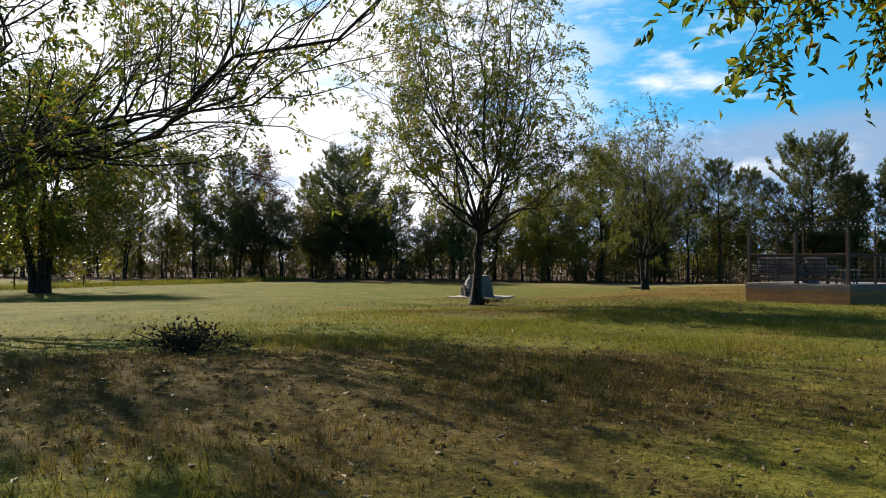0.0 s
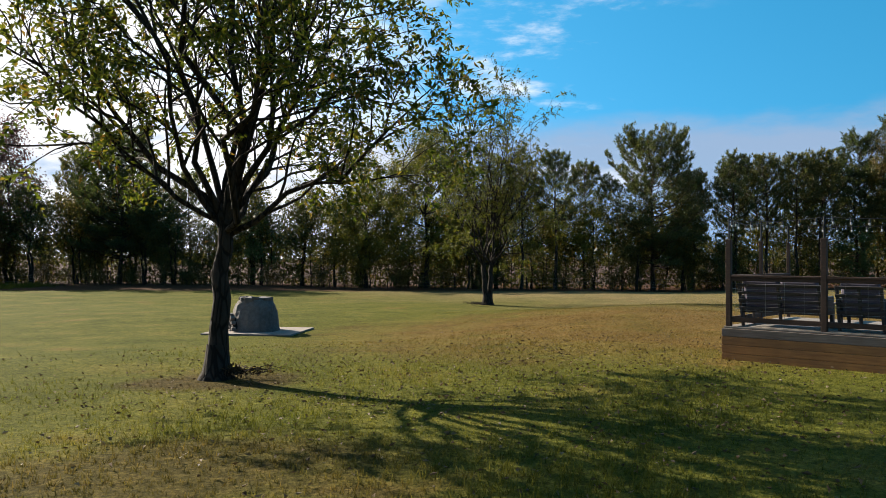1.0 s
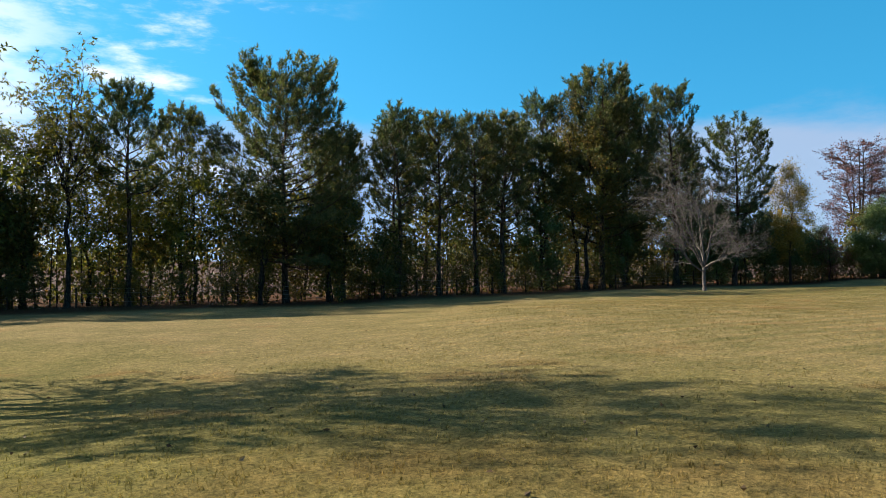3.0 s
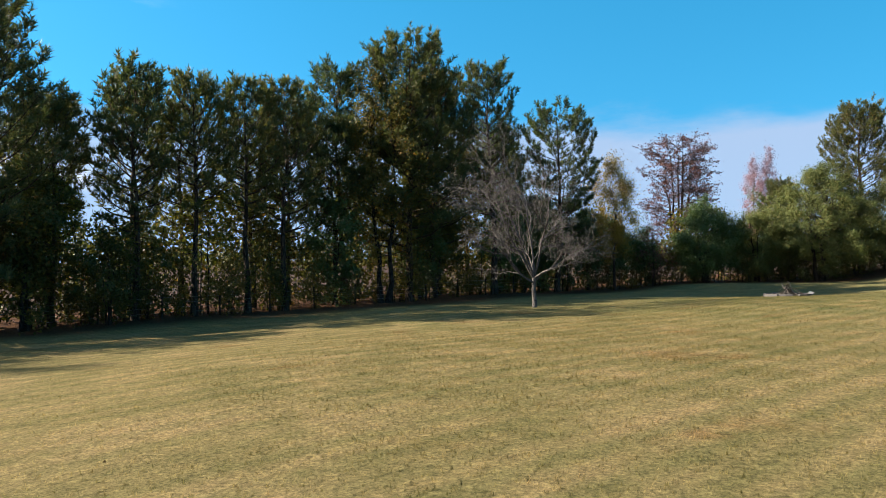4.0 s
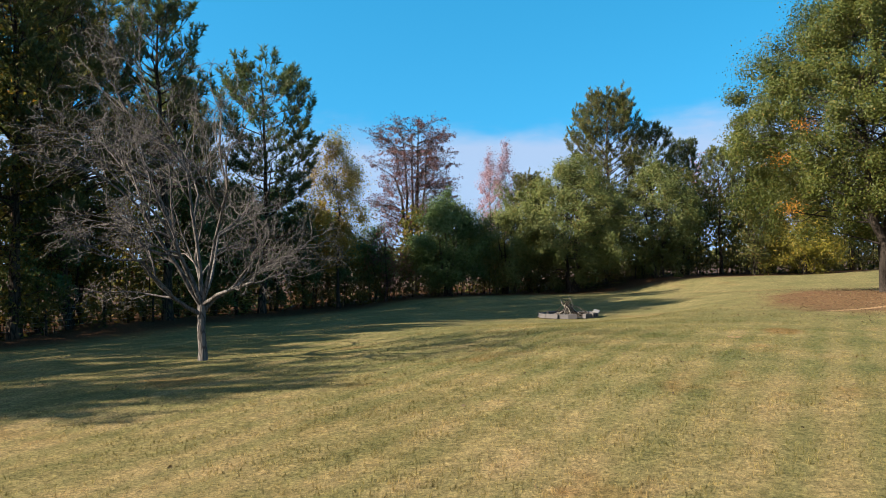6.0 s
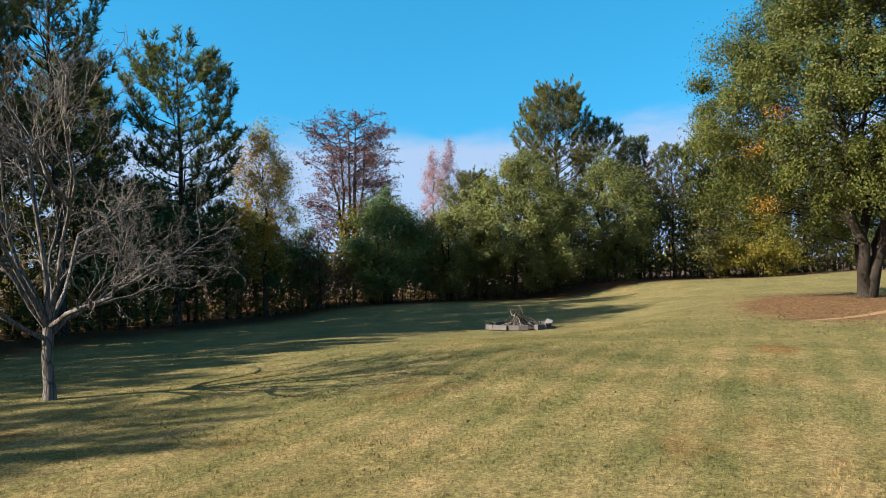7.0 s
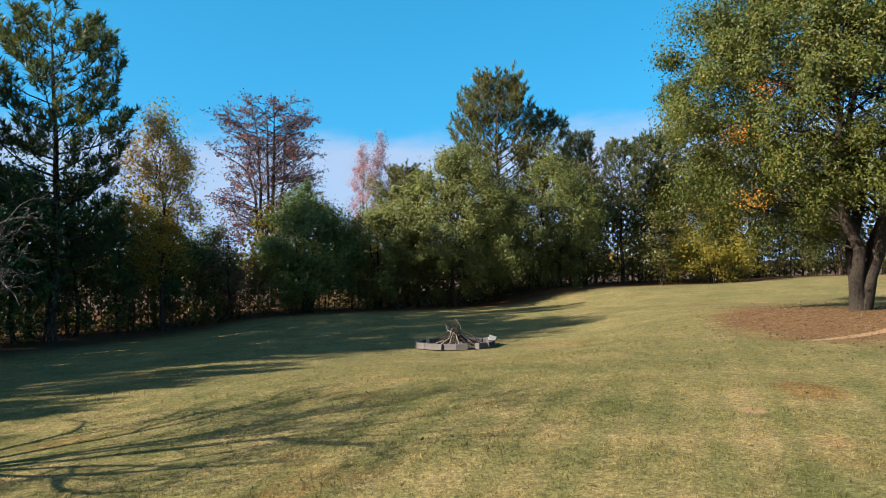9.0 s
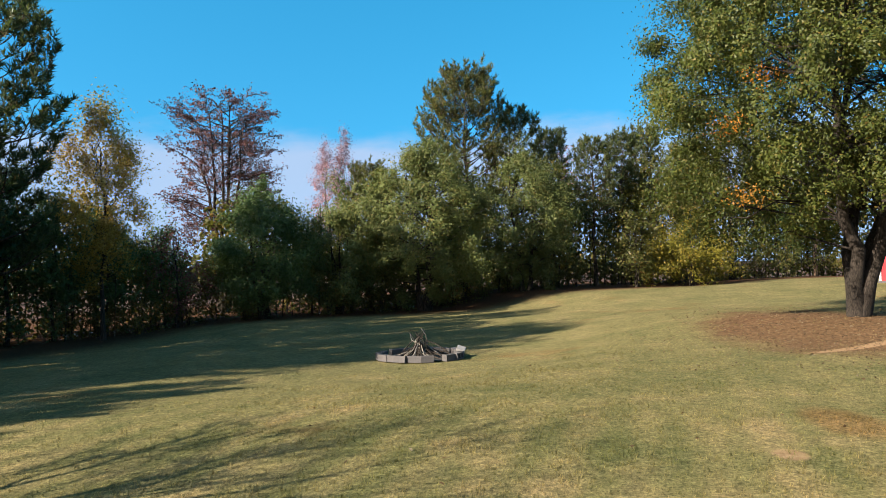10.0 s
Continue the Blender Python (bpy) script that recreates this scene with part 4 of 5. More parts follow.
# broad-leaved trees along the line
leafy(31, "oak_tree", 15.7, 5.6, 1.2, "tall leafy oak, green turning yellow, at the wood edge", LIGHT_LEAF, 300, 150, 0.18, 0.56, 0.24, first=(17.8, 85.6), lump=0.35)
leafy(30, "oak_tree", 11.5, 4.2, 1.0, "leafy yellow-green oak beside a taller one", LIGHT_LEAF, 170, 130, 0.18, 0.54, 0.19, first=(12.4, 88.2), lump=0.35)
pecan(32, 26.3, 82.8, 13.2, 2.7, 6.6, 0.14, "slender tree with thin feathery crown", limbs=9, leaves=1300, leaf_len=0.17, leaf=LIGHT_LEAF)
leafy(33, "oak_tree", 14.6, 3.6, 2.4, "olive green leafy tree among the pines", WOOD_LEAF, 190, 120, 0.15, 0.5, 0.17, stems=2, first=(61.6, 76.2), lump=0.4)
leafy(34, "sweetgum_tree", 11.4, 1.9, 2.4, "slim tree with golden autumn leaves", GOLD_LEAF, 130, 130, 0.12, 0.4, 0.11, first=(83.5, 70.6), shape=1.3)
cypress(35, 96.5, 70.1, 13.9, 4.0, "dome-shaped cypress with thin red-brown leaves")
leafy(36, "sweetgum_tree", 13.1, 1.25, 3.5, "far slim tree with thin pale red leaves", PINK_LEAF, 95, 80, 0.115, 0.3, 0.09, bark=PALE_BARK, first=(110.6, 67.2), shape=1.5)
leafy(37, "sweetgum_tree", 13.6, 1.25, 3.5, "far slim tree with thin pale red leaves", PINK_LEAF, 95, 80, 0.115, 0.3, 0.09, bark=PALE_BARK, first=(111.6, 65.9), shape=1.5)
leafy(38, "holly_bush", 6.9, 2.7, 0.2, "dense dark green evergreen bush", HOLLY_LEAF, 190, 200, 0.125, 0.34, 0.12, stems=3, first=(89.0, 65.0), lump=0.18)
leafy(39, "oak_tree", 9.6, 4.3, 0.3, "wide bushy tree with olive green leaves to the ground", BUSH_LEAF, 330, 220, 0.125, 0.36, 0.18, stems=3, first=(93.4, 57.2), lump=0.2)
leafy(40, "oak_tree", 8.6, 3.2, 0.3, "bushy dark green tree at the field edge", BUSH_LEAF, 170, 190, 0.13, 0.4, 0.15, stems=2, first=(97.0, 51.6), lump=0.2)
leafy(41, "oak_tree", 6.6, 2.6, 0.2, "mid-green leafy thicket tree", BUSH_LEAF, 140, 180, 0.125, 0.36, 0.1, stems=3, first=(92.0, 61.8), lump=0.25)
leafy(42, "sweetgum_tree", 18.0, 3.0, 3.0, "tall tree with thin rust-red and brown leaves", RED_LEAF, 140, 50, 0.26, 0.6, 0.17, first=(-23.6, 105.5), shape=1.2)
leafy(43, "maple_bush", 5.8, 1.5, 0.6, "small red-leaved tree in the thicket", RED_LEAF, 50, 36, 0.13, 0.4, 0.08, first=(87.2, 68.8))
leafy(44, "sweetgum_tree", 9.8, 1.3, 3.0, "far tree with faded red leaves", PINK_LEAF, 44, 30, 0.16, 0.4, 0.09, first=(109.0, 48.4), shape=1.3)

l_young = leafy(48, "oak_tree", 8.6, 2.5, 2.2, "young leafy oak crowding the wood edge", WOOD_LEAF, 92, 74, 0.18, 0.44, 0.12, stems=2, first=(-9.0, 100.0), lump=0.4)
l_young2 = leafy(49, "oak_tree", 9.4, 2.2, 2.6, "young yellow-green oak at the wood edge", LIGHT_LEAF, 88, 72, 0.18, 0.44, 0.11, first=(12.0, 89.6), lump=0.4)
for bx, by, bh in ((-45, 104, 11), (-36.5, 104, 9), (-30, 104, 8), (-16, 102, 9.5), (-6, 98.5, 8), (-0.9, 95.8, 8.6), (2, 96.5, 10.5), (6.5, 93, 10.6), (27.8, 84.4, 9.6), (31.5, 84.8, 9.6), (24.5, 85.4, 10.2), (21.4, 84.0, 9.6), (-40, 100, 12), (89.5, 71.4, 5.0), (87.4, 73.2, 6.4), (84.0, 77.5, 8.0), (77.8, 77.4, 8.0), (-24, 108, 13.5), (-16, 107, 13), (-30, 111, 14), (-8, 105, 12), (-12, 107, 13), (-26, 102, 11), (-20, 101, 10.5), (-33, 106, 12), (-10.5, 103, 11), (9.7, 90.2, 9.4), (22.4, 85.2, 8.6), (33.4, 82.4, 9.2), (41.8, 80.6, 9.4), (36.2, 79.4, 8.4), (40.8, 79.3, 7.6), (68.5, 77.5, 7.4), (100.5, 50.0, 8.4), (-52, 102, 12), (104.0, 43.2, 8.8), (107.4, 38.6, 9.2), (105.2, 40.6, 7.6), (109.5, 34.5, 9.0)):
    plant((l_young, l_young2)[int(bx) % 2], bx, by, bh / (9.4 if int(bx) % 2 else 8.6), rng0.uniform(0, 6), 1.0)

# the big oak with its drooping crown
oak = leafy(45, "oak_tree", 14.2, 5.5, 2.0, "great spreading oak with dense green leaves and few orange sprays", OAK_LEAF, 640, 500, 0.09, 0.4, 0.23, stems=4, first=(74.0, 42.1), lump=0.16, core=0.3, narrow=0.84, belly=0.5, merge=0.1, fan=0.42, rise=(0.5, 0.7), bark=OAK_BARK)


def orange_sprays():
    rng = np.random.default_rng(450)
    for c in (Vector((70.9, 46.0, 4.4)), Vector((71.1, 45.4, 7.6)), Vector((71.6, 46.2, 6.4))):
        n = 150
        P = np.array(c)[None] + rng.normal(size=(n, 3)) * np.array([0.3, 0.3, 0.16])
        me = chip_mesh("orange_spray", P, rng.normal(size=(n, 3)), 0.07 * rng.uniform(0.7, 1.3, n), 0.05 * rng.uniform(0.7, 1.3, n), rng, unit(rng.normal(size=(n, 3)) + np.array([-0.8, 0.5, 0.5])))
        ob = part("orange_spray", me, ORANGE_LEAF, oak, "spray of bright orange leaves")
        ob.matrix_basis = oak.matrix_basis.inverted()


orange_sprays()

# the leafless tree
naked(46, 55.0, 61.2, 9.4, 4.1, 1.5, "leafless pale grey tree with a fan of fine twigs")

# the great tree on the far left of the field, and its like
leafy(47, "oak_tree", 14.0, 6.6, 2.2, "large dark-stemmed oak with yellowing crown beyond the fence", LIGHT_LEAF, 300, 110, 0.25, 0.75, 0.3, stems=3, first=(-26.0, 52.0), lump=0.3)

# thicket under the tree line
u_protos = [
    leafy(51, "understory_tree", 6.4, 1.9, 1.0, "thin young tree in the dark thicket", WOOD_LEAF, 52, 52, 0.18, 0.46, 0.055, first=(41.0, 79.0), group="thicket", lump=0.4),
    leafy(52, "understory_tree", 4.6, 1.6, 0.4, "bushy sapling in the dark thicket", WOOD_LEAF, 44, 50, 0.17, 0.42, 0.045, stems=3, first=(44.0, 77.6), group="thicket", lump=0.4),
    leafy(53, "understory_tree", 7.6, 1.7, 2.0, "slim leafy tree in the thicket", LIGHT_LEAF, 48, 48, 0.18, 0.46, 0.06, first=(50.2, 78.6), group="thicket", lump=0.4),
    leafy(54, "understory_tree", 3.0, 1.4, 0.1, "low tangled bush at the fence", WOOD_LEAF, 30, 44, 0.15, 0.38, 0.03, stems=4, first=(34.4, 80.2), group="thicket", lump=0.4),
    leafy(55, "cedar_tree", 6.8, 1.7, 0.3, "dark green cedar at the wood edge", HOLLY_LEAF, 84, 64, 0.155, 0.34, 0.09, first=(65.6, 76.6), group="thicket", shape=1.4, narrow=0.8),
]
EDGE = [(-66, 102), (-48, 106), (-30, 106), (-12, 99.5), (5, 92), (17, 85.5), (30, 82), (38, 80), (50, 77.5), (62, 76), (71, 75), (81, 74.2), (88, 67.5), (92.5, 60), (97, 53), (101.5, 47), (104.5, 40), (107.5, 30), (110, 14)]
seg = [(Vector(a), Vector(b)) for a, b in zip(EDGE, EDGE[1:])]
for a, b in seg:
    ln = (b - a).length
    nrm = Vector((-(b - a).y, (b - a).x)).normalized()
    if nrm.dot(Vector((0.7, 0.7))) < 0:
        nrm = -nrm
    near = b.x > 14
    for k in range(int(ln / (3.0 if near else 4.4))):
        f = (k + rng0.uniform(0, 1)) / max(1, int(ln / (3.0 if near else 4.4)))
        c = a.lerp(b, min(f, 1.0)) + nrm * rng0.uniform(0.2, 5.5)
        kind_of = u_protos[rng0.choice(5, p=(0.3, 0.24, 0.26, 0.08, 0.12))]
        plant(kind_of, c.x, c.y, rng0.uniform(0.85, 1.35) * (1.25 if not near else 0.68 if 80 < a.x < 95 else 1.0), rng0.uniform(0, 6), rng0.uniform(0.9, 1.15))
    for k in range(int(ln / 1.8)):
        c = a.lerp(b, (k + rng0.uniform(0, 1)) / max(1, int(ln / 1.8))) + nrm * rng0.uniform(-0.3, 1.2)
        plant(u_protos[3], c.x, c.y, rng0.uniform(0.55, 1.0), rng0.uniform(0, 6))
# second row of pines, added behind the edge to fill out its shade
for k in range(3):
    plant((p_row, p_row2)[k % 2], 64.5 + k * 6.2 + rng0.uniform(-0.8, 0.8), 81.0 - k * 0.6 + rng0.uniform(-1, 1.5), rng0.uniform(0.9, 1.05), rng0.uniform(0, 6))
# the bright bush under the oak's far side
leafy(56, "laurel_bush", 4.4, 2.6, 0.1, "bright yellow-green leafy bush at the field edge", LIGHT_LEAF, 90, 150, 0.13, 0.4, 0.05, stems=4, first=(98.4, 41.7), lump=0.25)
plant(u_protos[1], 97.6, 45.0, 1.0, 2.4)
for px, py, ps in ((85.6, 71.6, 1.0), (87.6, 69.8, 0.85), (81.6, 74.0, 1.25), (83.6, 73.0, 1.1), (76.0, 74.6, 1.2), (73.8, 75.4, 1.25), (78.0, 74.4, 1.2), (80.4, 75.6, 1.3)):
    plant(u_protos[4], px, py, ps, px)


def far_woods():
    """A low far line of woodland beyond the fields."""
    rng = np.random.default_rng(77)
    n = 500
    a = np.concatenate([rng.uniform(-1.0, 1.75, n)])
    r = rng.uniform(210, 300, n)
    base = np.stack([30 + np.sin(a) * r, 40 + np.cos(a) * r, np.zeros(n)], 1)
    hgt = 7 + 4 * np.sin(a * 23) * np.sin(a * 9.3) + rng.uniform(-2, 4, n)
    k = 40
    P = np.repeat(base, k, 0) + rng.normal(size=(n * k, 3)) * np.array([2.2, 2.2, 0.3])
    P[:, 2] = np.repeat(hgt, k) * rng.uniform(0, 1, n * k) ** 0.7
    me = leaf_mesh("far_woods", P, rng.normal(size=P.shape), rng.uniform(1.3, 2.2, n * k), rng.uniform(0.9, 1.5, n * k), rng)
    tagged(part("far_woods", me, WOOD_LEAF), "low far line of autumn woodland beyond the fields", "woods", kind="stuff")


far_woods()


def thicket():
    """The dark tangle of leaves and stems that fills the wood behind its edge."""
    rng = np.random.default_rng(78)
    P, stems = [], Wood()
    for a, b in seg:
        ln = (b - a).length
        nrm = Vector((-(b - a).y, (b - a).x)).normalized()
        if nrm.dot(Vector((0.7, 0.7))) < 0:
            nrm = -nrm
        n = int(ln * (430 if a.x < 16 else 540))
        f = rng.uniform(0, 1, n)
        back = rng.uniform(1.2, 7.0, n)
        top = np.where((a.x > 28) & (a.x < 60), 5.7, 4.4) + 2.1 * np.sin(f * ln * 0.55 + a.x) + 0.9 * np.sin(f * ln * 1.7)
        z = 0.1 + (top - 0.1) * rng.uniform(0, 1, n) ** 1.3
        x = a.x + (b.x - a.x) * f + nrm.x * back
        y = a.y + (b.y - a.y) * f + nrm.y * back
        hole = np.sin(x * 1.3 + y) * np.sin(z * 2.1 + x * 0.6) + rng.normal(size=n) * 0.35
        keep = hole > (0.32 if a.x < 28 or a.x > 85 else 0.42) - 0.2 * z
        P.append(np.stack([x, y, z + ground_z(x, y)], 1)[keep])
        for k in range(int(ln * 2.6)):
            f, back = rng.uniform(), rng.uniform(0.0, 6.0)
            x, y = a.x + (b.x - a.x) * f + nrm.x * back, a.y + (b.y - a.y) * f + nrm.y * back
            h, z = rng.uniform(2.5, 6.5), gz(x, y) - 0.1
            lx, ly = rng.normal(size=2) * 0.05 * h
            r = rng.uniform(0.018, 0.05)
            stems.tube(np.array([(x, y, z), (x + lx * 0.4, y + ly * 0.4, z + h * 0.5), (x + lx, y + ly, z + h)]), [r, r * 0.75, r * 0.3], 4)
    tagged(part("thicket_stems", stems.mesh("thicket_stems"), BARK), "many thin dark sapling stems in the wood", "saplings", kind="stuff")
    P = np.concatenate(P)
    n = len(P)
    me = leaf_mesh("thicket", P, rng.normal(size=P.shape), 0.34 * rng.uniform(0.6, 1.3, n), 0.24 * rng.uniform(0.6, 1.3, n), rng)
    tagged(part("thicket", me, WOOD_LEAF), "dark tangled thicket filling the wood", "thicket", kind="stuff")


thicket()


# ---- small helpers for made things ----
def box(bm, x0, x1, y0, y1, z0, z1, bevel=0.0):
    r = bmesh.ops.create_cube(bm, size=1.0)
    for v in r["verts"]:
        v.co = Vector((x0 + (v.co.x + 0.5) * (x1 - x0), y0 + (v.co.y + 0.5) * (y1 - y0), z0 + (v.co.z + 0.5) * (z1 - z0)))
    if bevel:
        es = list({e for v in r["verts"] for e in v.link_edges})
        bmesh.ops.bevel(bm, geom=es, offset=bevel, segments=2, affect="EDGES", profile=0.5)
    return r["verts"]


def box_part(name, mat, parent, x0, x1, y0, y1, z0, z1, bevel=0.006, label=""):
    bm = bmesh.new()
    box(bm, x0, x1, y0, y1, z0, z1, bevel)
    return part(name, bm, mat, parent, label)


def tube_part(name, mat, parent, pts, r, sides=8, label=""):
    w = Wood()
    w.tube(np.array(pts, float), [r] * len(pts) if isinstance(r, (int, float)) else r, sides)
    return part(name, w.mesh(name), mat, parent, label)


# ---- the deck ----
DECK = Matrix.Translation((10.17, 26.12, 0.0)) @ Matrix.Rotation(math.atan2(-0.829, 0.559), 4, "Z")
DW, DD, DZ = 3.35, 3.2, 1.21


def build_deck():
    d = thing("deck", DECK, "raised wooden deck with brown posts and wire-panel railing", "deck")
    for k in range(22):
        y = 0.012 + k * 0.1455
        box_part("plank", OLD_WOOD, d, -0.02, DW + 0.02, y, y + 0.138, DZ - 0.03, DZ, 0.004)
    for k in range(4):
        z1 = DZ - 0.035 - k * 0.147
        mat = RIM_WOOD if k == 0 else FASCIA
        box_part("fascia_board", mat, d, -0.035, DW + 0.035, -0.04, 0.0, z1 - 0.142, z1, 0.005)
        box_part("fascia_board", mat, d, -0.04, 0.0, 0.003, DD, z1 - 0.142, z1, 0.005)
        box_part("fascia_board", mat, d, DW, DW + 0.04, 0.003, DD, z1 - 0.142, z1, 0.005)
        box_part("fascia_board", mat, d, -0.035, DW + 0.035, DD, DD + 0.04, z1 - 0.142, z1, 0.005)
    posts = [(0.06, 0.06), (1.66, 0.06), (DW - 0.06, 0.06), (0.06, 1.6), (0.06, DD - 0.06), (DW - 0.06, 1.6), (DW - 0.06, DD - 0.06)]
    for x, y in posts:
        h = 0.045 if y < 0.1 else 0.03
        p = box_part("post", STAIN_WOOD, d, x - h, x + h, y - h, y + h, DZ, DZ + 1.55, 0.006)
        tube_part("light_pole", METAL, p, [(x, y, DZ + 1.5), (x, y, DZ + 1.7), (x, y, DZ + 1.92)], 0.016)
    runs = [((0.06, 0.06), (1.66, 0.06)), ((1.66, 0.06), (DW - 0.06, 0.06)), ((0.06, 0.06), (0.06, 1.6)), ((0.06, 1.6), (0.06, DD - 0.06)),
            ((DW - 0.06, 0.06), (DW - 0.06, 1.6)), ((DW - 0.06, 1.6), (DW - 0.06, DD - 0.06))]
    for (x0, y0), (x1, y1) in runs:
        flat = y0 == y1
        for z0, z1, w, nm, mt in ((DZ + 0.88, DZ + 0.915, 0.045, "rail_cap", STAIN_WOOD), (DZ + 0.81, DZ + 0.877, 0.019, "top_rail", STAIN_WOOD), (DZ + 0.08, DZ + 0.168, 0.019, "bottom_rail", STAIN_WOOD)):
            if flat:
                box_part(nm, mt, d, x0 + 0.047, x1 - 0.047, y0 - w, y0 + w, z0, z1, 0.004)
            else:
                box_part(nm, mt, d, x0 - w, x0 + w, y0 + 0.047, y1 - 0.047, z0, z1, 0.004)
        w = Wood()
        ln = (x1 - x0) if flat else (y1 - y0)
        e = np.array([1.0, 0, 0]) if flat else np.array([0, 1.0, 0])
        o = np.array([x0, y0, 0.0])
        n = max(3, int(ln / 0.3))
        for k in range(1, n):
            q = o + e * ln * k / n
            w.tube([q + (0, 0, DZ + 0.165), q + (0, 0, DZ + 0.815)], [0.0022, 0.0022], 4)
        for k in range(1, 5):
            z = DZ + 0.17 + 0.62 * k / 5
            w.tube([o + e * 0.05 + (0, 0, z), o + e * (ln - 0.05) + (0, 0, z)], [0.0022, 0.0022], 4)
        part("wire_panel", w.mesh("wire_panel"), WIRE, d, "welded wire grid panel")
    # joists' stand: short piers below the floor
    for x in (0.3, DW / 2, DW - 0.3):
        for y in (0.35, DD - 0.35):
            box_part("pier", STAIN_WOOD, d, x - 0.06, x + 0.06, y - 0.06, y + 0.06, 0.3, DZ - 0.035, 0.0)


def build_string_lights():
    t = thing("string_lights", DECK, "string of clear bulbs hung between deck poles", "string lights")
    w = bmesh.new()
    bmesh.ops.create_uvsphere(w, u_segments=8, v_segments=6, radius=0.021)
    for v in w.verts:
        v.co.z *= 1.4
    bulb = bpy.data.meshes.new("bulb")
    w.to_mesh(bulb)
    w.free()
    bulb.materials.append(GLASS_BULB)
    w = bmesh.new()
    bmesh.ops.create_cone(w, segments=8, radius1=0.017, radius2=0.014, depth=0.06, cap_ends=True)
    socket = bpy.data.meshes.new("socket")
    w.to_mesh(socket)
    w.free()
    socket.materials.append(METAL)
    z = DZ + 1.9
    spans = [((0.06, 0.06), (1.66, 0.06)), ((1.66, 0.06), (DW - 0.06, 0.06)), ((0.06, 0.06), (0.06, 1.6)), ((0.06, 1.6), (0.06, DD - 0.06)), ((0.06, DD - 0.06), (DW - 0.06, DD - 0.06)), ((DW - 0.06, 0.06), (DW - 0.06, DD - 0.06))]
    for a, b in spans:
        f = np.linspace(0, 1, 13)
        pts = np.stack([a[0] + (b[0] - a[0]) * f, a[1] + (b[1] - a[1]) * f, z - 0.05 * np.sin(np.pi * f)], 1)
        tube_part("cable", METAL, t, pts, 0.006, 5)
        n = max(5, int(math.dist(a, b) / 0.26))
        for k in range(n):
            u = (k + 0.5) / n
            x, y, zz = a[0] + (b[0] - a[0]) * u, a[1] + (b[1] - a[1]) * u, z - 0.05 * math.sin(math.pi * u)
            s = new("socket", socket)
            s.parent, s.location = t, (x, y, zz - 0.035)
            o = new("bulb", bulb)
            o.parent, o.location = s, (0, 0, -0.052)


def build_sofa(x0, x1, label):
    m = DECK @ Matrix.Translation((x0, 0.28, DZ))
    t = thing("outdoor_sofa", m, label, "sofa", "deck furniture")
    w = x1 - x0
    for x in (0.03, w - 0.03):
        for y in (0.1, 0.62):
            box_part("leg", WICKER, t, x - 0.025, x + 0.025, y - 0.025, y + 0.025, 0.0, 0.24, 0.004)
    box_part("seat_frame", WICKER, t, 0, w, 0.06, 0.66, 0.24, 0.34, 0.015)
    tilt = Matrix.Rotation(radians(14), 3, "X")
    for x in (0.03, w / 2, w - 0.03):
        bm = bmesh.new()
        box(bm, x - 0.025, x + 0.025, 0.0, 0.05, 0.1, 0.78, 0.006)
        bmesh.ops.rotate(bm, verts=bm.verts, cent=(0, 0.06, 0.32), matrix=tilt)
        part("back_stile", bm, WICKER, t)
    for z in (0.32, 0.46, 0.6, 0.74):
        bm = bmesh.new()
        box(bm, 0.0, w, -0.012, 0.012, z, z + 0.05, 0.006)
        bmesh.ops.rotate(bm, verts=bm.verts, cent=(0, 0.06, 0.32), matrix=tilt)
        part("back_slat", bm, WICKER, t)
    for x in (0.0, w - 0.05):
        box_part("arm", WICKER, t, x, x + 0.05, 0.05, 0.66, 0.34, 0.56, 0.015)
    n = 2 if w > 1 else 1
    for k in range(n):
        a = 0.06 + k * (w - 0.12) / n
        b = a + (w - 0.12) / n - 0.01
        box_part("seat_cushion", CUSHION, t, a, b, 0.1, 0.65, 0.342, 0.46, 0.04)
        bm = bmesh.new()
        box(bm, a, b, 0.06, 0.2, 0.36, 0.86, 0.06)
        bmesh.ops.rotate(bm, verts=bm.verts, cent=(0, 0.07, 0.42), matrix=Matrix.Rotation(radians(14), 3, "X"))
        part("back_cushion", bm, CUSHION, t)
    return t


def build_table(cx, cy, w, l, h, label, cloth=None):
    t = thing("low_table", DECK @ Matrix.Translation((cx, cy, DZ)), label, "table", "deck furniture")
    for x in (-w / 2 + 0.04, w / 2 - 0.04):
        for y in (-l / 2 + 0.04, l / 2 - 0.04):
            box_part("leg", WICKER, t, x - 0.02, x + 0.02, y - 0.02, y + 0.02, 0, h - 0.03, 0.004)
    box_part("tabletop", cloth or OLD_WOOD, t, -w / 2, w / 2, -l / 2, l / 2, h - 0.03, h, 0.008)
    return t


build_deck()
build_string_lights()
build_sofa(0.16, 1.56, "dark wicker outdoor sofa with grey cushions on the deck")
build_sofa(1.78, 2.5, "dark wicker armchair with grey cushion on the deck")
build_table(1.9, 1.75, 1.1, 0.6, 0.42, "low pale-topped table on the deck")
build_table(2.75, 0.75, 0.55, 0.8, 0.45, "small bench with pale slatted top on the deck")
rug = part("folded_cloth", (lambda bm: (box(bm, 1.35, 1.75, 0.9, 1.25, DZ + 0.003, DZ + 0.06, 0.02), bm)[1])(bmesh.new()), BLUE)
rug.matrix_basis = DECK
tagged(rug, "crumpled blue cloth lying on the deck boards", "cloth")


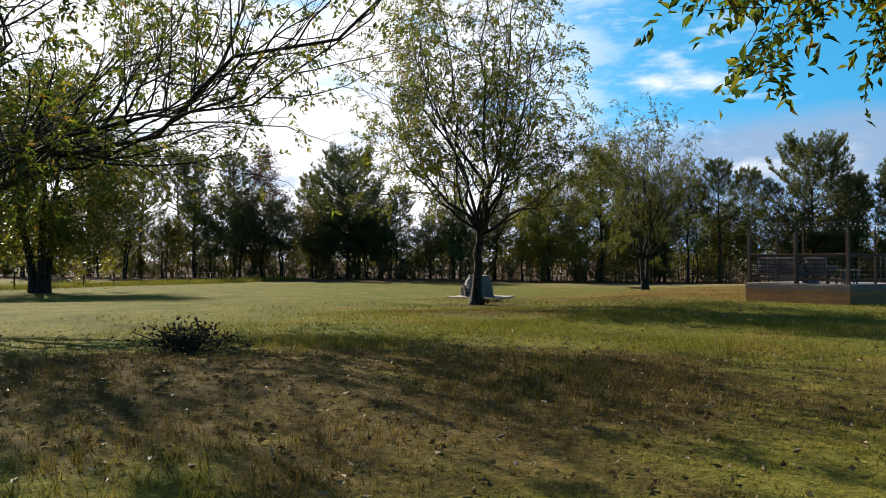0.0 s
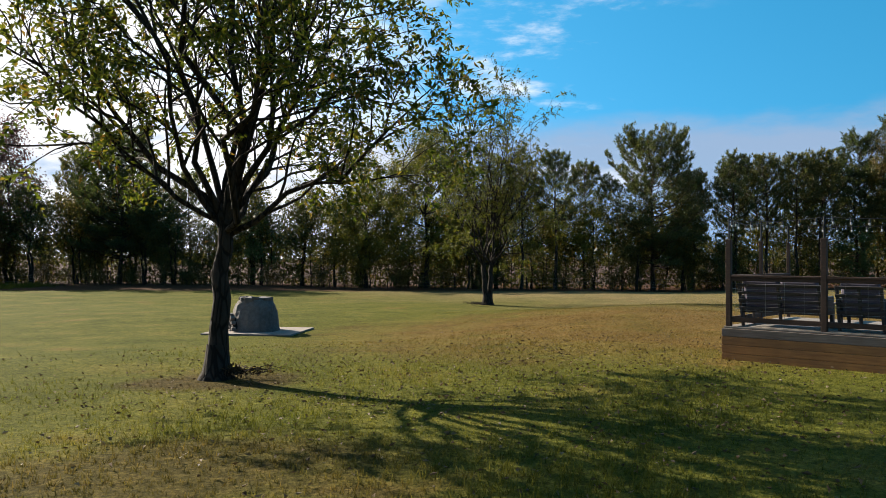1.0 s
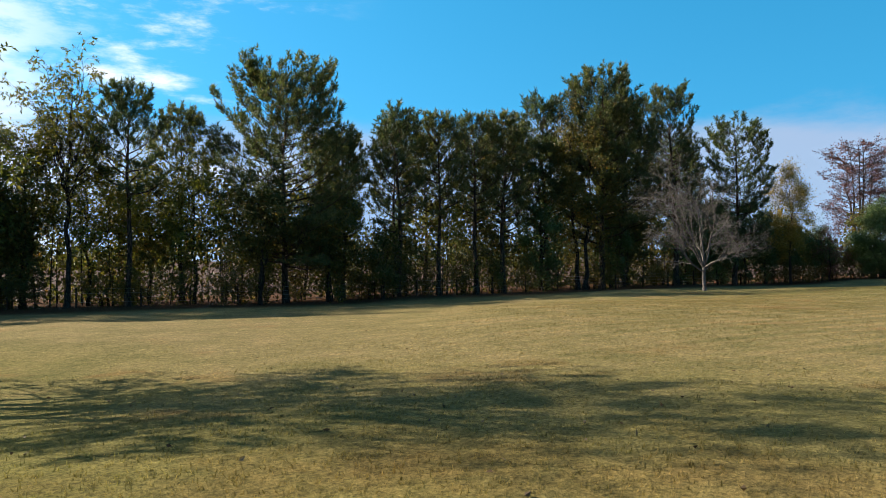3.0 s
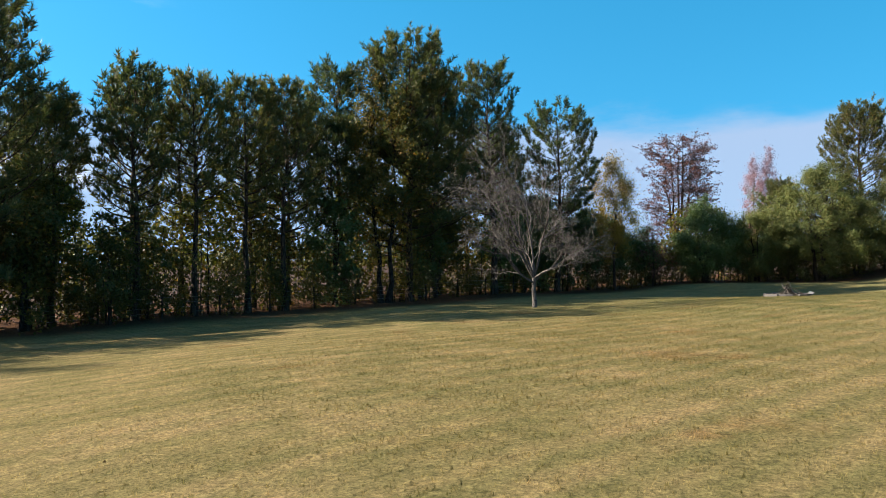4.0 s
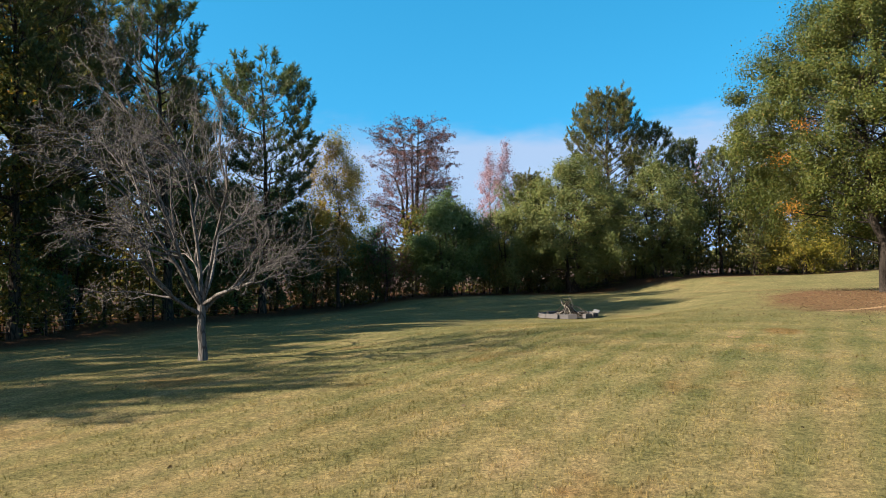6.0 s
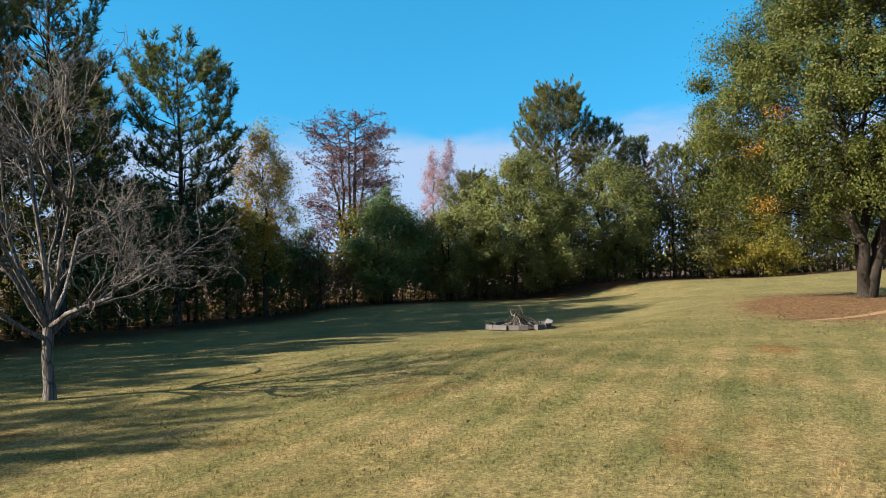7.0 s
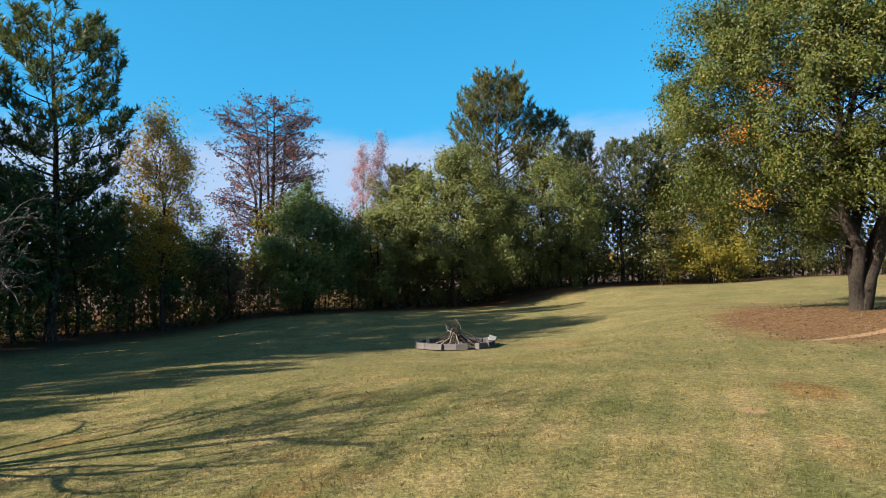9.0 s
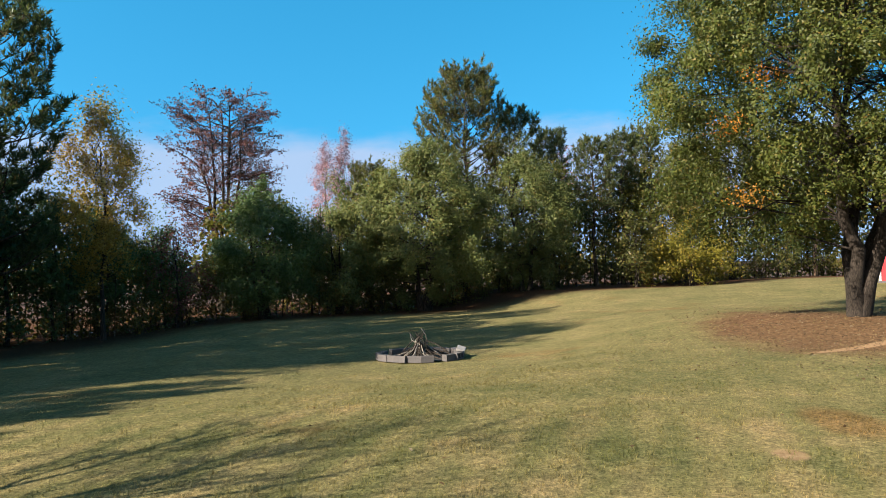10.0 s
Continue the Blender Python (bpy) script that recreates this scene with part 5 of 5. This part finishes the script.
# ---- the stone oven on its slab ----
def build_oven():
    x, y = 2.15, 38.0
    z = gz(x, y)
    turn = Matrix.Rotation(radians(-20), 4, "Z")
    s = thing("slab", Matrix.Translation((x, y, z)) @ turn, "pale weathered concrete slab under the oven", "slab")
    bm = bmesh.new()
    box(bm, -1.35, 1.35, -1.2, 1.2, -0.12, 0.06, 0.012)
    bmesh.ops.subdivide_edges(bm, edges=bm.edges[:], cuts=2, use_grid_fill=True)
    part("slab_body", bm, SLAB, s)
    t = thing("stone_oven", Matrix.Translation((x - 0.1, y + 0.1, z + 0.06)) @ Matrix.Rotation(radians(-72), 4, "Z") @ Matrix.Scale(0.86, 4), "low domed outdoor oven of rough grey stone", "oven")
    rng = np.random.default_rng(91)
    prof = [(0.0, 0.9), (0.22, 0.88), (0.45, 0.85), (0.68, 0.8), (0.88, 0.74), (1.04, 0.65), (1.14, 0.5), (1.18, 0.26)]
    sides = 26
    bm = bmesh.new()
    rows = []
    for zz, r in prof:
        row = []
        for k in range(sides):
            a = 2 * math.pi * k / sides
            rr = r * (1 + 0.05 * math.sin(3 * a + 1) + rng.uniform(-0.035, 0.035))
            step = -0.12 if (2.4 < a < 3.6 and zz > 0.85) else 0.0
            row.append(bm.verts.new((math.cos(a) * rr, math.sin(a) * rr * 0.92, max(0, zz + step + (rng.uniform(-0.03, 0.03) if zz else 0)))))
        rows.append(row)
    for r0, r1 in zip(rows, rows[1:]):
        for k in range(sides):
            bm.faces.new((r0[k], r0[(k + 1) % sides], r1[(k + 1) % sides], r1[k]))
    bm.faces.new(rows[-1])
    part("dome", bm, STONE, t)
    # the mouth is a solid plug; its black paints the shade of the hollow
    bm = bmesh.new()
    arch = [bm.verts.new((math.cos(a) * 0.26, -0.9, 0.08 + max(0.0, math.sin(a)) * 0.42)) for a in np.linspace(math.pi, 0, 11)]
    bm.faces.new(arch)
    ex = bmesh.ops.extrude_face_region(bm, geom=bm.faces[:])
    bmesh.ops.translate(bm, verts=[v for v in ex["geom"] if isinstance(v, bmesh.types.BMVert)], vec=(0, 0.2, 0))
    part("mouth", bm, SOOT_AND_SHADE, t, "arched mouth as a black plug, soot and inner shade in its colour")
    for k, a in enumerate(np.linspace(math.pi, 0, 8)):
        bm = bmesh.new()
        box(bm, -0.06, 0.06, -0.99, -0.84, -0.07, 0.07, 0.02)
        bmesh.ops.rotate(bm, verts=bm.verts, cent=(0, 0, 0), matrix=Matrix.Rotation(math.pi / 2 - a, 3, "Y"))
        bmesh.ops.translate(bm, verts=bm.verts, vec=(math.cos(a) * 0.34, 0, 0.1 + max(0, math.sin(a)) * 0.47))
        part("arch_stone", bm, STONE, t)
    for k in range(16):
        a = 2 * math.pi * k / 16
        if 2.4 < a < 3.4:
            continue
        bm = bmesh.new()
        sx, sy, sz = rng.uniform(0.11, 0.17), rng.uniform(0.09, 0.13), rng.uniform(0.06, 0.1)
        box(bm, -sx, sx, -sy, sy, -sz, sz, 0.03)
        for v in bm.verts:
            v.co += Vector(rng.uniform(-0.012, 0.012, 3))
        m = Matrix.Translation((math.cos(a) * 0.5, math.sin(a) * 0.46, 1.08 + rng.uniform(-0.02, 0.03))) @ Matrix.Rotation(a + math.pi / 2, 4, "Z")
        bm.transform(m)
        part("cap_stone", bm, STONE, t)


build_oven()


# ---- the fire pit ----
def build_fire_pit():
    x, y = 73.4, 54.9
    z = gz(x, y)
    rng = np.random.default_rng(92)
    t = thing("fire_pit", Matrix.Translation((x, y, z)), "round fire pit ringed with grey concrete blocks", "fire pit")
    bm = bmesh.new()
    box(bm, -0.195, 0.195, -0.095, 0.095, 0.0, 0.19, 0.008)
    block = bpy.data.meshes.new("block")
    # two dark faces on top paint the shade of the block's hollow cores
    for sx in (-0.092, 0.092):
        vs = [bm.verts.new((sx + a * 0.062, b * 0.058, 0.1915)) for a, b in ((-1, -1), (1, -1), (1, 1), (-1, 1))]
        lo = [bm.verts.new((v.co.x, v.co.y, 0.194)) for v in vs]
        bm.faces.new(lo)
    bm.to_mesh(block)
    bm.free()
    block.materials.append(CONCRETE)
    block.materials.append(SOOT_AND_SHADE)
    for p in block.polygons:
        if len(p.vertices) == 4 and p.center.z > 0.193:
            p.material_index = 1
    n = 22
    for k in range(n):
        a = 2 * math.pi * k / n
        if k in (4, 13):
            continue
        o = new("block", block)
        o.parent = t
        tip = k in (7, 15, 19)
        o.matrix_basis = Matrix.Translation((math.cos(a) * 1.2 + rng.normal() * 0.03, math.sin(a) * 1.2 + rng.normal() * 0.03, 0.02 if not tip else 0.1)) @ Matrix.Rotation(a + math.pi / 2 + rng.normal() * 0.09, 4, "Z") @ Matrix.Rotation((radians(80) if tip else rng.normal() * 0.04), 4, "X")
    bm = bmesh.new()
    box(bm, -0.2, 0.2, -0.13, 0.13, -0.035, 0.035, 0.015)
    bm.transform(Matrix.Translation((0.22, -1.2, 0.25)) @ Matrix.Rotation(radians(18), 4, "X") @ Matrix.Rotation(radians(-12), 4, "Y"))
    part("flat_stone", bm, PALE_STONE, t, "pale flat stone on the ring")
    bm = bmesh.new()
    bmesh.ops.create_circle(bm, cap_ends=True, segments=28, radius=1.15)
    bmesh.ops.subdivide_edges(bm, edges=bm.edges[:], cuts=1)
    for v in bm.verts:
        v.co.z = 0.05 + 0.02 * math.sin(v.co.x * 9)
    part("ash_bed", bm, SOOT_AND_SHADE, t, "dark ash and charred bits")
    s = thing("stick_pile", Matrix.Translation((x - 0.1, y, z + 0.04)), "heap of dry grey sticks and branches laid for burning", "sticks")
    for k in range(76):
        a = rng.uniform(0, 6.28)
        r0 = rng.uniform(0.35, 1.05)
        ln = rng.uniform(0.5, 1.25)
        base = np.array([math.cos(a) * r0, math.sin(a) * r0, 0.03])
        tip = np.array([-math.cos(a + rng.normal() * 0.5) * ln * 0.35, -math.sin(a + rng.normal() * 0.5) * ln * 0.35, rng.uniform(0.25, 0.9) if k % 2 else rng.uniform(0.08, 0.3)])
        p = bend(base, base * 0.2 + tip, rng, 5, 0, 0.04)
        r = rng.uniform(0.012, 0.03)
        tube_part("stick", BARK if k % 3 else OLD_WOOD, s, p, list(np.linspace(r, r * 0.5, 5)), 5)


build_fire_pit()


# ---- brush and twigs on the lawn ----
def brush(x, y, seed, r, h, n, label, leaf=None):
    rng = np.random.default_rng(seed)
    t = thing("brush_pile", Matrix.Translation((x, y, gz(x, y) + 0.08)), label, "brush")
    w = Wood()
    P, D = [], []
    for k in range(n):
        a = rng.uniform(0, 6.28)
        p0 = np.array([math.cos(a), math.sin(a), 0]) * rng.uniform(0, r * 0.7)
        p1 = p0 + np.array([rng.normal() * r * 0.55, rng.normal() * r * 0.4, rng.uniform(0.2, 1.0) * h])
        q = bend(p0, p1, rng, 4, 0.1, 0.08)
        w.tube(q, [0.009, 0.008, 0.006, 0.004], 4)
        for j in range(7):
            P.append(q[rng.integers(1, 4)] + rng.normal(size=3) * 0.035)
            D.append(rng.normal(size=3))
    part("stem_tangle", w.mesh("stem_tangle"), BARK, t)
    if leaf:
        P = np.array(P)
        P[:, 2] = np.maximum(P[:, 2], 0.0)
        part("leaf_mass", leaf_mesh("leaf_mass", P, np.array(D), rng.uniform(0.05, 0.1, len(P)), rng.uniform(0.03, 0.05, len(P)), rng), leaf, t)


DRY_LEAF = leaf_material("withered_leaves", [(0.0, (0.025, 0.018, 0.012)), (0.6, (0.07, 0.045, 0.025)), (1.0, (0.15, 0.09, 0.045))], 0.12, 0.7)
brush(-3.1, 10.9, 61, 0.42, 0.42, 60, "dark withered leafy brush lying in the grass", DRY_LEAF)
brush(-3.9, 6.3, 62, 0.6, 0.28, 70, "low dark tangle of dead leaves and stems", DRY_LEAF)
brush(13.2, 52.3, 63, 0.55, 0.12, 60, "small scatter of broken twigs at a tree foot")
brush(1.75, 26.7, 64, 0.4, 0.08, 24, "thin scatter of twigs at a tree foot", DRY_LEAF)


# ---- fences ----
def wire_fence(points, label, gap=3.2, height=1.15):
    pts = [Vector(p) for p in points]
    t = thing("wire_fence", Matrix.Identity(4), label, "fence")
    rng = np.random.default_rng(len(points) * 7)
    where = []
    for a, b in zip(pts, pts[1:]):
        n = max(1, round((b - a).length / gap))
        where += [a.lerp(b, k / n) for k in range(n)]
    where.append(pts[-1])
    tops = []
    for p in where:
        z = gz(p.x, p.y)
        h = height * rng.uniform(0.95, 1.12)
        l = rng.normal(size=2) * 0.04
        tube_part("post", BARK, t, [(p.x, p.y, z - 0.2), (p.x + l[0] / 2, p.y + l[1] / 2, z + h / 2), (p.x + l[0], p.y + l[1], z + h)], [0.06, 0.055, 0.05], 7)
        tops.append((p.x, p.y, z))
    for f in (0.3, 0.55, 0.8, 1.05):
        tube_part("wire", WIRE, t, [(x, y, z + f * height / 1.15) for x, y, z in tops], 0.003, 4)


wire_fence([(p[0], p[1] - 0.2) for p in EDGE[5:12]], "old post and wire fence along the wood edge")
wire_fence([(-40, 50), (-31, 58), (-24, 76), (-19, 97)], "wire fence running off across the field")


# ---- the red shed by the oak ----
def build_shed():
    x, y = 90.3, 34.36
    turn = math.atan2(-0.402, 0.915) - radians(4)
    t = thing("shed", Matrix.Translation((x, y, gz(x, y))) @ Matrix.Rotation(turn, 4, "Z"), "bright red wooden shed with white corner trim", "shed")
    W, D, H = 5.0, 4.0, 2.9
    for k in range(25):
        box_part("wall_board", RED_PAINT, t, 0, 0.03, -D + k * 0.16 + 0.002, -D + k * 0.16 + 0.158, 0.1, H, 0.004)
    for k in range(31):
        box_part("wall_board", RED_PAINT, t, 0.03 + k * 0.16, 0.03 + k * 0.16 + 0.156, -0.03, 0.0, 0.1, H, 0.004)
    box_part("wall_board", RED_PAINT, t, W - 0.01, W + 0.02, -D, -0.03, 0.1, H, 0.004)
    box_part("wall_board", RED_PAINT, t, 0.03, W - 0.01, -D, -D + 0.03, 0.1, H, 0.004)
    for cx, cy in ((0, 0), (W, 0), (0, -D), (W, -D)):
        box_part("corner_trim", WHITE_PAINT, t, cx - 0.05, cx + 0.05, cy - 0.05, cy + 0.05, 0.1, H + 0.02, 0.006)
    box_part("footing", CONCRETE, t, -0.1, W + 0.1, -D - 0.1, 0.1, -0.3, 0.098, 0.01)
    bm = bmesh.new()
    for s in (0, 1):
        v = [bm.verts.new(c) for c in ((-0.3, 0.3 if s else -D - 0.3, H - 0.08), (W + 0.3, 0.3 if s else -D - 0.3, H - 0.08), (W + 0.3, -D / 2, H + 1.15), (-0.3, -D / 2, H + 1.15))]
        bm.faces.new(v)
    bmesh.ops.solidify(bm, geom=bm.faces[:], thickness=0.06)
    part("roof", bm, ROOF, t)
    for gx in (0.0, W - 0.03):
        bm = bmesh.new()
        v = [bm.verts.new(c) for c in ((gx, 0, H + 0.01), (gx, -D, H + 0.01), (gx, -D / 2, H + 1.06))]
        bm.faces.new(v)
        ex = bmesh.ops.extrude_face_region(bm, geom=bm.faces[:])
        bmesh.ops.translate(bm, verts=[e for e in ex["geom"] if isinstance(e, bmesh.types.BMVert)], vec=(0.03, 0, 0))
        part("gable", bm, RED_PAINT, t)


build_shed()


# ---- turf and litter ----
def strip(rng, n, line, spread):
    """Points scattered about a line of the plan."""
    line = np.array(line, float)
    d = np.linalg.norm(np.diff(line, axis=0), axis=1)
    s = np.concatenate([[0], np.cumsum(d)])
    f = rng.uniform(0, s[-1], n)
    x, y = np.interp(f, s, line[:, 0]), np.interp(f, s, line[:, 1])
    return x + rng.normal(size=n) * spread, y + rng.normal(size=n) * spread


def blades(name, x, y, height, rng, per=3, width=0.011, material=GRASS, label=""):
    n = len(x)
    z = ground_z(x, y) + lumps(x, y)
    P = np.repeat(np.stack([x, y, z - 0.012], 1), per, axis=0) + rng.normal(size=(n * per, 3)) * np.array([0.018, 0.018, 0.0])
    H = np.repeat(height, per) * rng.uniform(0.55, 1.25, n * per)
    D = rng.normal(size=(n * per, 3)) * 0.45
    D[:, 2] = 1.0
    D = unit(D)
    a = rng.uniform(0, 6.28, n * per)
    S = np.stack([np.cos(a), np.sin(a), np.zeros(n * per)], 1) * width / 2 * rng.uniform(0.7, 1.4, (n * per, 1))
    co = np.stack([P - S, P + S, P + D * H[:, None]], 1).reshape(-1, 3)
    me = raw_mesh(name, co, tris=np.arange(len(co)).reshape(-1, 3))
    return tagged(part(name, me, material), label, "grass", kind="stuff")


def free_of(x, y):
    """Keeps turf off the deck, the slab and the fire pit."""
    lx = (x - 10.17) * 0.559 + (y - 26.12) * -0.829
    ly = (x - 10.17) * 0.829 + (y - 26.12) * 0.559
    deck = (lx > -0.05) & (lx < DW + 0.05) & (ly > -0.05) & (ly < DD + 0.05)
    return ~deck & (np.hypot(x - 2.15, y - 38) > 1.75) & (np.hypot(x - 73.4, y - 54.9) > 1.3)


def build_turf():
    rng = np.random.default_rng(71)
    x, y = strip(rng, 54000, [(0, 4), (1.5, 12), (4, 19), (6.5, 24)], 4.2)
    k = free_of(x, y)
    x, y = x[k], y[k]
    blades("lawn_grass", x, y, 0.075 + 0.05 * np.clip(np.sin(x * 1.1) * np.sin(y * 0.9), -0.5, 1), rng, 3, 0.012, label="uneven green grass by the first trees")
    x, y = strip(rng, 42000, [(6, 25), (12, 34), (19, 42), (29, 48)], 4.5)
    k = free_of(x, y)
    blades("field_grass", x[k], y[k], np.full(k.sum(), 0.05), rng, 3, 0.011, label="short dry mown grass of the open field")
    x, y = strip(rng, 64000, [(33, 49), (44, 52), (56, 52.5), (68, 52)], 4.5)
    k = free_of(x, y)
    blades("mown_grass", x[k], y[k], 0.055 + 0.02 * np.sin(x[k] * 2.3 + y[k]) * np.sin(y[k] * 1.7), rng, 3, 0.012, label="short tawny mown grass in stripes")
    x, y = strip(rng, 5000, [(-44, 47), (-31, 58.5), (-24, 76), (-19, 97)], 1.3)
    blades("tall_grass", x, y, np.full(len(x), 0.5), rng, 4, 0.03, label="tall pale grass along the far fence")


def build_litter():
    rng = np.random.default_rng(72)
    xs, ys = [], []
    for n, cx, cy, sx, sy in ((2600, -0.5, 9.0, 4.5, 3.5), (700, 2.2, 25.5, 3.0, 3.0), (1500, 6.0, 22.0, 4.0, 4.5), (900, 8.0, 26.0, 3.6, 3.0), (350, 12.0, 32.0, 5.0, 4.5), (2600, 72.4, 43.6, 4.2, 2.4), (160, 20.0, 41.0, 5.0, 5.0), (120, 55.0, 52.0, 10.0, 4.0)):
        xs.append(cx + rng.normal(size=n) * sx)
        ys.append(cy + rng.normal(size=n) * sy)
    x, y = np.concatenate(xs), np.concatenate(ys)
    k = free_of(x, y)
    x, y = x[k], y[k]
    n = len(x)
    lump = lumps(x, y)
    P = np.stack([x, y, ground_z(x, y) + lump + rng.uniform(0.015, 0.05, n)], 1)
    D = rng.normal(size=(n, 3)) * np.array([1, 1, 0.25])
    me = leaf_mesh("fallen_leaf_litter", P, D, rng.uniform(0.04, 0.085, n), rng.uniform(0.022, 0.045, n), rng, 0.3)
    tagged(part("fallen_leaf_litter", me, FALLEN), "scattered dry fallen leaves on the grass", "leaves", kind="stuff")


build_turf()
build_litter()
